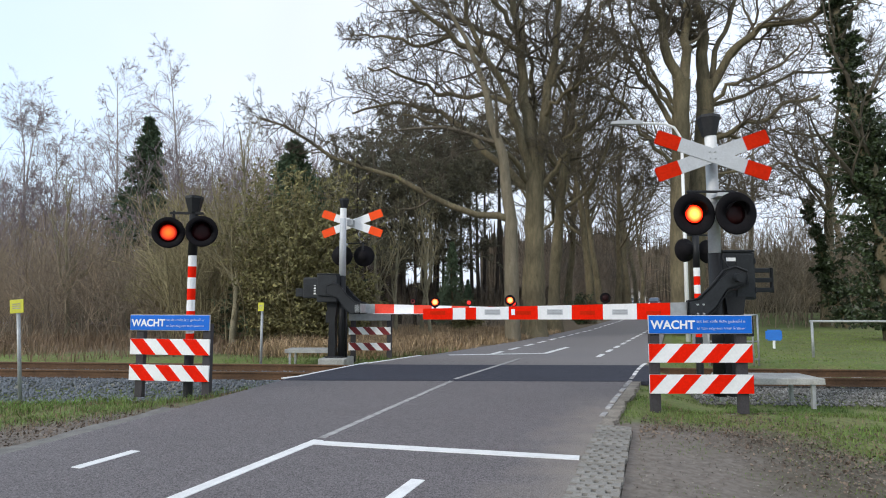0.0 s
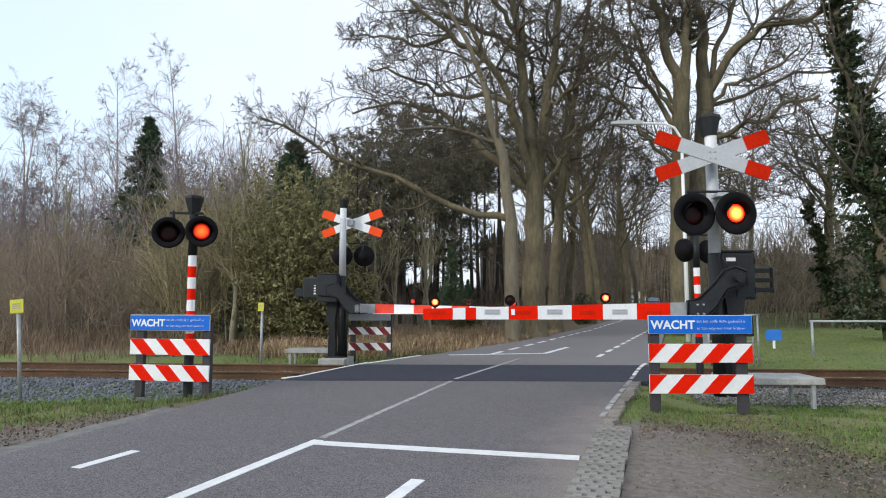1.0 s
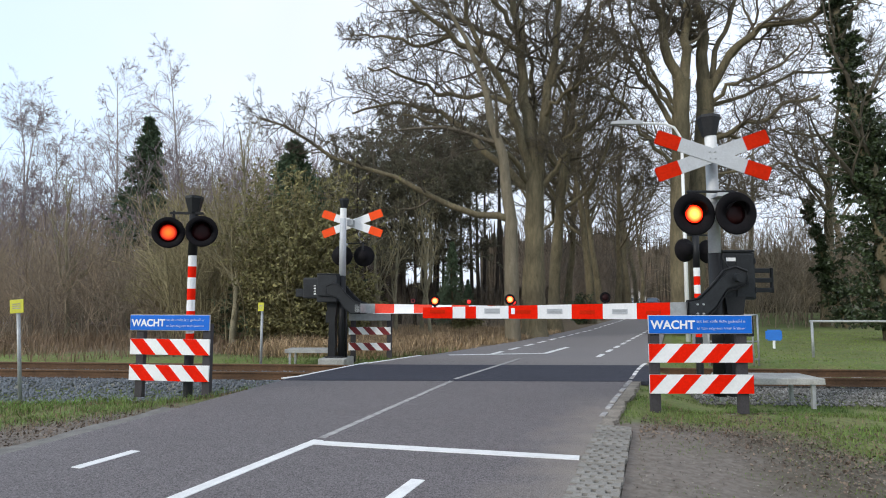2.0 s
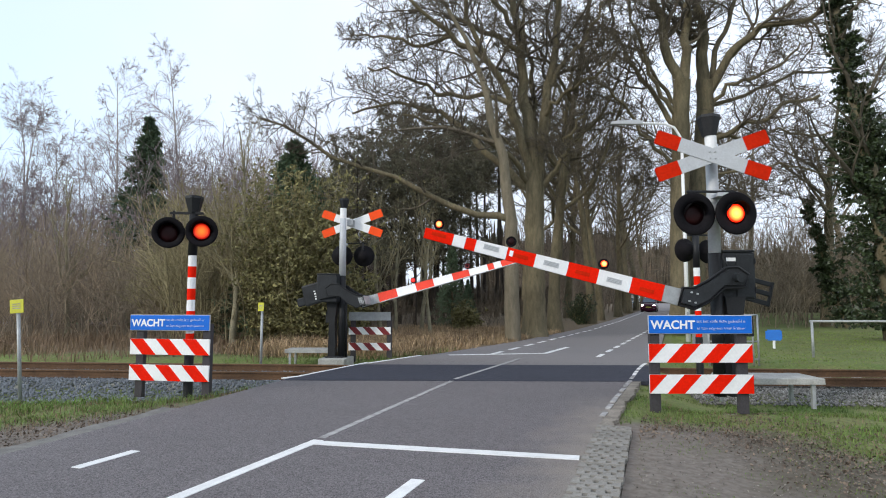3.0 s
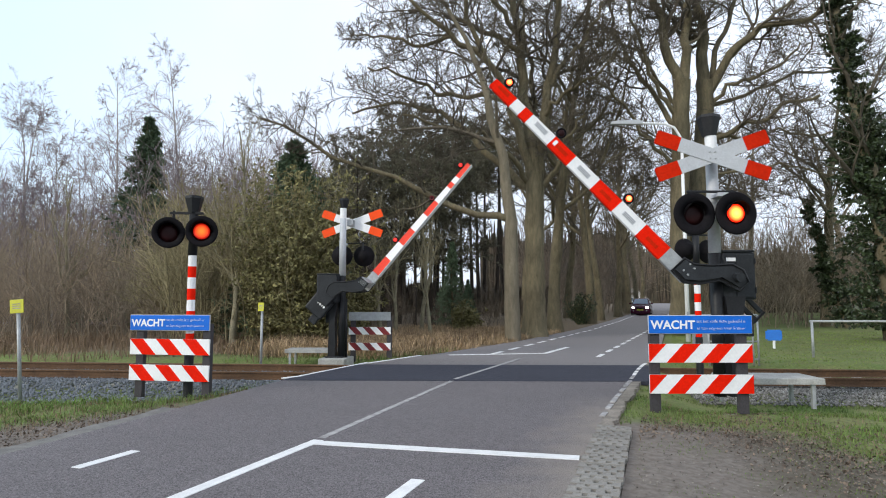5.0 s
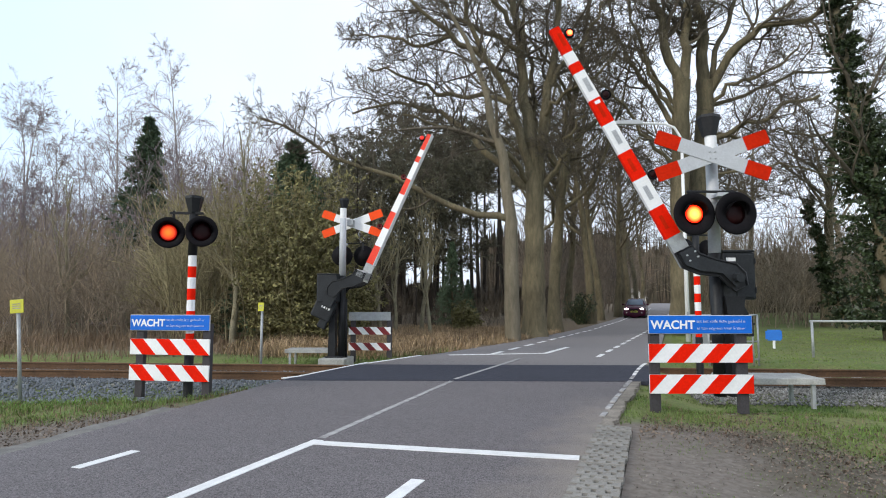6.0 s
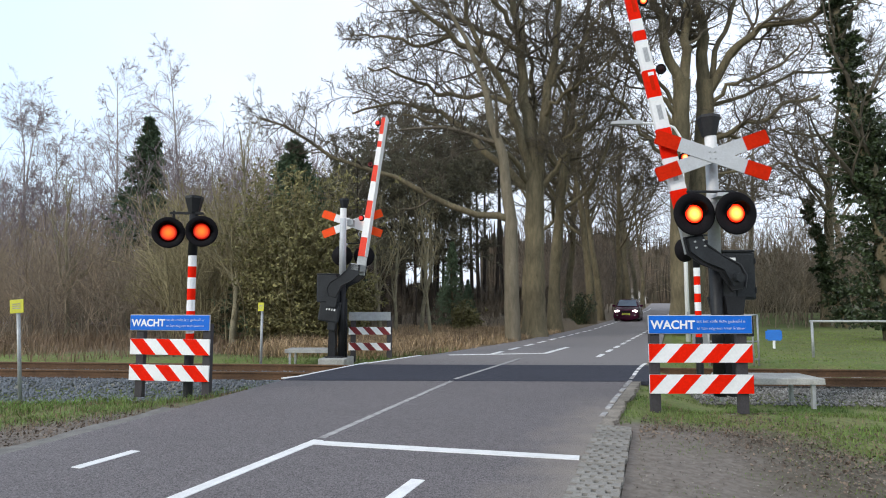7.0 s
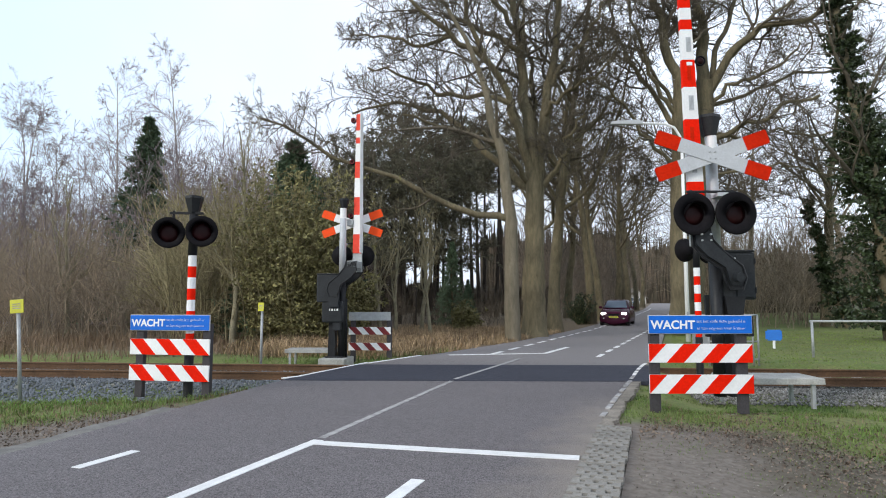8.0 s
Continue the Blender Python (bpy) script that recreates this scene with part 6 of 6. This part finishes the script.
# dry reeds at the wood's edge
x, y = rng.uniform(-34, -4.3, 52000), rng.uniform(11, 30, 52000)
ok = (x < np.vectorize(left_edge)(y) - 0.9) & (track_off(x, y) > 2.6 + 0.4 * np.sin(x) + 2.2 * (x > -9.5)) & (track_off(x, y) < 11) & clumpy(rng, x, y, 0.5, -0.2)
x, y = x[ok], y[ok]
blades("dry_reeds", rng, x, y, rng.uniform(0.12, 0.72, len(x)) * (0.6 + 0.5 * np.sin(x * 1.3) ** 2), rng.uniform(0.005, 0.012, len(x)), M_DRY, "straw-brown dry reeds at the wood's edge", 1.1, category="reeds")
# dead bracken between the far board and the oaks
x, y = rng.uniform(-11.5, -4.2, 34000), rng.uniform(14.5, 30, 34000)
ok = (x < np.vectorize(left_edge)(y) - 0.06 - 0.2 * np.sin(y * 2) ** 2) & (track_off(x, y) > 2.9 + 0.4 * np.sin(x * 3)) & clumpy(rng, x, y, 0.9, -0.25)
x, y = x[ok], y[ok]
blades("dry_reeds", rng, x, y, rng.uniform(0.08, 0.50, len(x)) * (0.6 + 0.7 * smooth(0.4, 1.6, np.vectorize(left_edge)(y) - x)), rng.uniform(0.006, 0.014, len(x)), M_BRACKEN, "tan dead bracken and reeds along the road", 1.3, category="reeds")
# dry blades in the turf
x = np.concatenate([rng.uniform(-0.4, 8, 6000), rng.uniform(-14, -5.8, 16000)])
y = np.concatenate([rng.uniform(4.0, 10, 6000), rng.uniform(4.5, 9.5, 16000)])
ok = ((x > -0.2) & (y > verge(x) - 0.5 + rng.normal(0, 0.4, len(x)))) | ((x < -5.4) & (0.75 * y - x > 10.6 + rng.normal(0, 0.4, len(x))) & (x < np.vectorize(left_edge)(y) - 0.1))
ok &= track_off(x, y) < -2.7
x, y = x[ok], y[ok]
blades("dry_grass", rng, x, y, rng.uniform(0.02, 0.11, len(x)), rng.uniform(0.003, 0.006, len(x)), M_DRY, "withered straw blades in the verge", 1.0)
# weeds on the bare soil
x, y = rng.uniform(-0.2, 7, 30000), rng.uniform(3.4, 8.6, 30000)
ok = (y < verge(x)) & clumpy(rng, x, y, 1.6, 0.30 - 0.26 * smooth(-1.2, 0.2, y - verge(x)) - 0.40 * smooth(0.5, 1.1, x))
x, y = x[ok], y[ok]
blades("grass", rng, x, y, rng.uniform(0.02, 0.05, len(x)), rng.uniform(0.003, 0.006, len(x)), M_BLADE, "small weeds sprouting from bare soil", 1.0)


def scraps(name, seed, pick, n, size, ma, label):
    """Small curled flakes lying on the soil."""
    rng = np.random.default_rng(seed)
    x = np.concatenate([rng.uniform(-0.3, 4.2, n), rng.uniform(-9.5, -5.3, n // 2)])
    y = np.concatenate([rng.uniform(3.2, 9.2, n), rng.uniform(3.4, 8.0, n // 2)])
    ok = pick(rng, x, y)
    x, y = x[ok], y[ok]
    N = len(x)
    c = np.stack([x, y, land(x, y) + 0.012], -1)
    e1 = rng.normal(0, 1, (N, 3)) * np.array([1, 1, 0.35])
    e1 *= (rng.uniform(*size, N) / np.linalg.norm(e1, axis=1))[:, None]
    e2 = np.cross(e1, np.array([0, 0, 1.0])) * 0.65 + np.stack([np.zeros(N), np.zeros(N), rng.normal(0, 0.3, N) * size[1]], -1)
    V = np.stack([c - e1, c + e2, c + e1 + np.array([0, 0, 0.3 * size[0]]), c - e2], 1).reshape(-1, 3)
    tagged(new(name, big_mesh(name, V, np.arange(N * 4).reshape(-1, 4), ma, False)), label, "leaves", kind="stuff")


def on_soil(rng, x, y):
    east = (x > -0.2) & (x < 9) & (np.abs(y - verge(x) + 0.35) < (0.7 + 2.0 * smooth(0.3, 1.3, x)) * rng.uniform(0, 1, len(x)) ** 1.3 + 0.15)
    west = (x < np.vectorize(left_edge)(y) - 0.05) & (x < -5.2) & (0.75 * y - x < 11.3 + rng.normal(0, 0.3, len(x)))
    return east | west


scraps("fallen_leaves", 81, on_soil, 26000, (0.007, 0.021), M_LITTER, "brown fallen leaves on the bare soil")
scraps("soil_crumbs", 82, lambda r, x, y: ((x > -0.2) & (y < verge(x) + 0.2)) | ((x < np.vectorize(left_edge)(y) - 0.05) & (x < -5.2) & (0.75 * y - x < 11.4)), 7000, (0.005, 0.013), M_CRUMB, "crumbs of earth and twig on the bare soil")


# ---- perforated paving tiles beside the road ----
def paver_mesh():
    """A concrete tile of 0.36 x 0.24 m with staggered slots."""
    bm = bmesh.new()
    w, d = 0.36, 0.24
    for k in range(3):
        box(w, (0.024, 0.050, 0.024)[k], 0.08, (0, (-0.108, 0, 0.108)[k], -0.04), 0, bm)
    for r in range(2):
        yc = -0.06 + 0.12 * r
        for q in range(3 + r):
            xc = -w / 2 + 0.031 + (q if r else q + 0.5) * (w - 0.062) / 3
            box(0.062, 0.068, 0.077, (xc, yc, -0.0415), 0, bm)
    me = bpy.data.meshes.new("paver")
    bm.to_mesh(me)
    bm.free()
    me.materials.append(M_PAVER)
    return me


paving = thing("pavement", Matrix(), "strip of perforated concrete tiles beside the road", "pavement", kind="structure")
V, F = ribbon(lambda y: right_edge(y) + 0.01, lambda y: right_edge(y) + 0.32, -1.2, 7.15, -0.02, 0.5)
bed = bpy.data.meshes.new("soil_bed")
bmb = slab_of(V, F, 0.05)
bmb.to_mesh(bed)
bmb.free()
bed.materials.append(M_SOILBED)
part("soil_bed", bed, None, paving, "dark soil in the slots")
pm = paver_mesh()
prng = random.Random(4)
for i in range(36):
    y = -1.0 + i * 0.243
    if y > 7.05:
        continue
    part("paver", pm, None, paving, "", pose(right_edge(y) + 0.135 + prng.uniform(-0.008, 0.008), y, 0.029 + prng.uniform(-0.004, 0.004), prng.uniform(-1, 1), prng.uniform(-1, 1), prng.uniform(-1.2, 1.2)))


# ---- what moves ----
SWITCH = [("A", -1, 0.15), ("B", 0.15, 0.35), ("A", 0.35, 0.75), ("B", 0.75, 1.05), ("A", 1.05, 1.45), ("B", 1.45, 1.75), ("A", 1.75, 2.12), ("B", 2.12, 2.42), ("A", 2.42, 2.75),
          ("B", 2.75, 3.05), ("A", 3.05, 3.45), ("B", 3.45, 3.72), ("A", 3.72, 4.15), ("B", 4.15, 4.36), ("A", 4.36, 4.78), ("B", 4.78, 5.06), ("A", 5.06, 5.42), ("B", 5.42, 5.72),
          ("A", 5.72, 6.12), ("B", 6.08, 6.36), ("A", 6.36, 6.75), ("B", 6.75, 7.02), ("A", 6.98, 7.45)]
NEAR_ANGLE = [(0, 0), (1.9, 0), (2.1, 0.9), (2.4, 5.0), (2.8, 11.8), (3.0, 15.0), (3.5, 22.7), (4.0, 31.0), (4.5, 38.5), (4.7, 41.8), (5.2, 49.8), (5.8, 59.2), (6.0, 62.4), (6.5, 70.1), (7.0, 78.6), (7.2, 81.4), (7.5, 85.1), (7.8, 88.2), (8.0, 89.2)]
FAR_ANGLE = [(0, 0), (1.85, 0), (2.1, 1.2), (2.4, 5.6), (2.8, 12.3), (3.0, 15.8), (3.5, 24.8), (4.0, 33.4), (4.5, 41.7), (4.7, 44.8), (5.2, 53.2), (5.8, 63.0), (6.0, 65.8), (6.5, 73.6), (7.0, 81.9), (7.5, 88.6), (7.8, 90.2), (8.0, 90.4)]
CAR_WAY = [(0, 92.0), (1.0, 85.5), (2.0, 79.0), (2.8, 73.6), (3.5, 69.2), (4.0, 66.0), (4.5, 62.8), (5.0, 59.6), (5.5, 56.3), (6.0, 53.0), (6.5, 49.5), (7.0, 46.0), (7.5, 42.6), (8.0, 39.6)]


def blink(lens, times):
    """An always-glowing disc slides before the dark lens for lit, and behind it for out."""
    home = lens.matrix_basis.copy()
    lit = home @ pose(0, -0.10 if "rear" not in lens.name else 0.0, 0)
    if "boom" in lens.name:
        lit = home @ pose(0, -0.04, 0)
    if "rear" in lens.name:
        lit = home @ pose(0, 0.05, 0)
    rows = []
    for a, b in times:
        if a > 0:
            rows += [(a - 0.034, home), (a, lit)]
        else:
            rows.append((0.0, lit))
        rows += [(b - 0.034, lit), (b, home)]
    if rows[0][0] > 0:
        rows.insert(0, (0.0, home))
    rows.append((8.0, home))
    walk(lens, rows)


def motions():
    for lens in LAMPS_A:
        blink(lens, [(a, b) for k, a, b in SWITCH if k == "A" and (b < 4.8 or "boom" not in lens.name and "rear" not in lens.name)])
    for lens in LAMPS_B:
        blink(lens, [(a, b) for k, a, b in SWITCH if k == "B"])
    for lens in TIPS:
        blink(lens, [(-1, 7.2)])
    for boom, rows in ((near_boom, NEAR_ANGLE), (far_boom, FAR_ANGLE)):
        home = boom.matrix_basis.copy()
        walk(boom, [(t, home @ pose(0, 0, 0, 0, a, 0)) for t, a in rows])

    def at(y):
        dx = float(road_x(y + 0.5) - road_x(y - 0.5))
        return pose(float(road_x(y)) - 0.85, y, float(rise(y)) + 0.022, -math.degrees(0.012) * 0, 0, -math.degrees(math.atan(dx)))
    walk(car, [(t, at(y)) for t, y in CAR_WAY])
    for w, x, y0 in car_wheels:
        rows, t = [], 0.0
        while t < 8.001:
            y = float(np.interp(t, [r[0] for r in CAR_WAY], [r[1] for r in CAR_WAY]))
            rows.append((t, pose(x, y0, 0.305) @ Matrix.Rotation(-(92.0 - y) / 0.305, 4, 'X')))
            t += 1 / 15
        rows[-1] = (8.0, rows[-1][1])
        walk(w, rows)


motions()
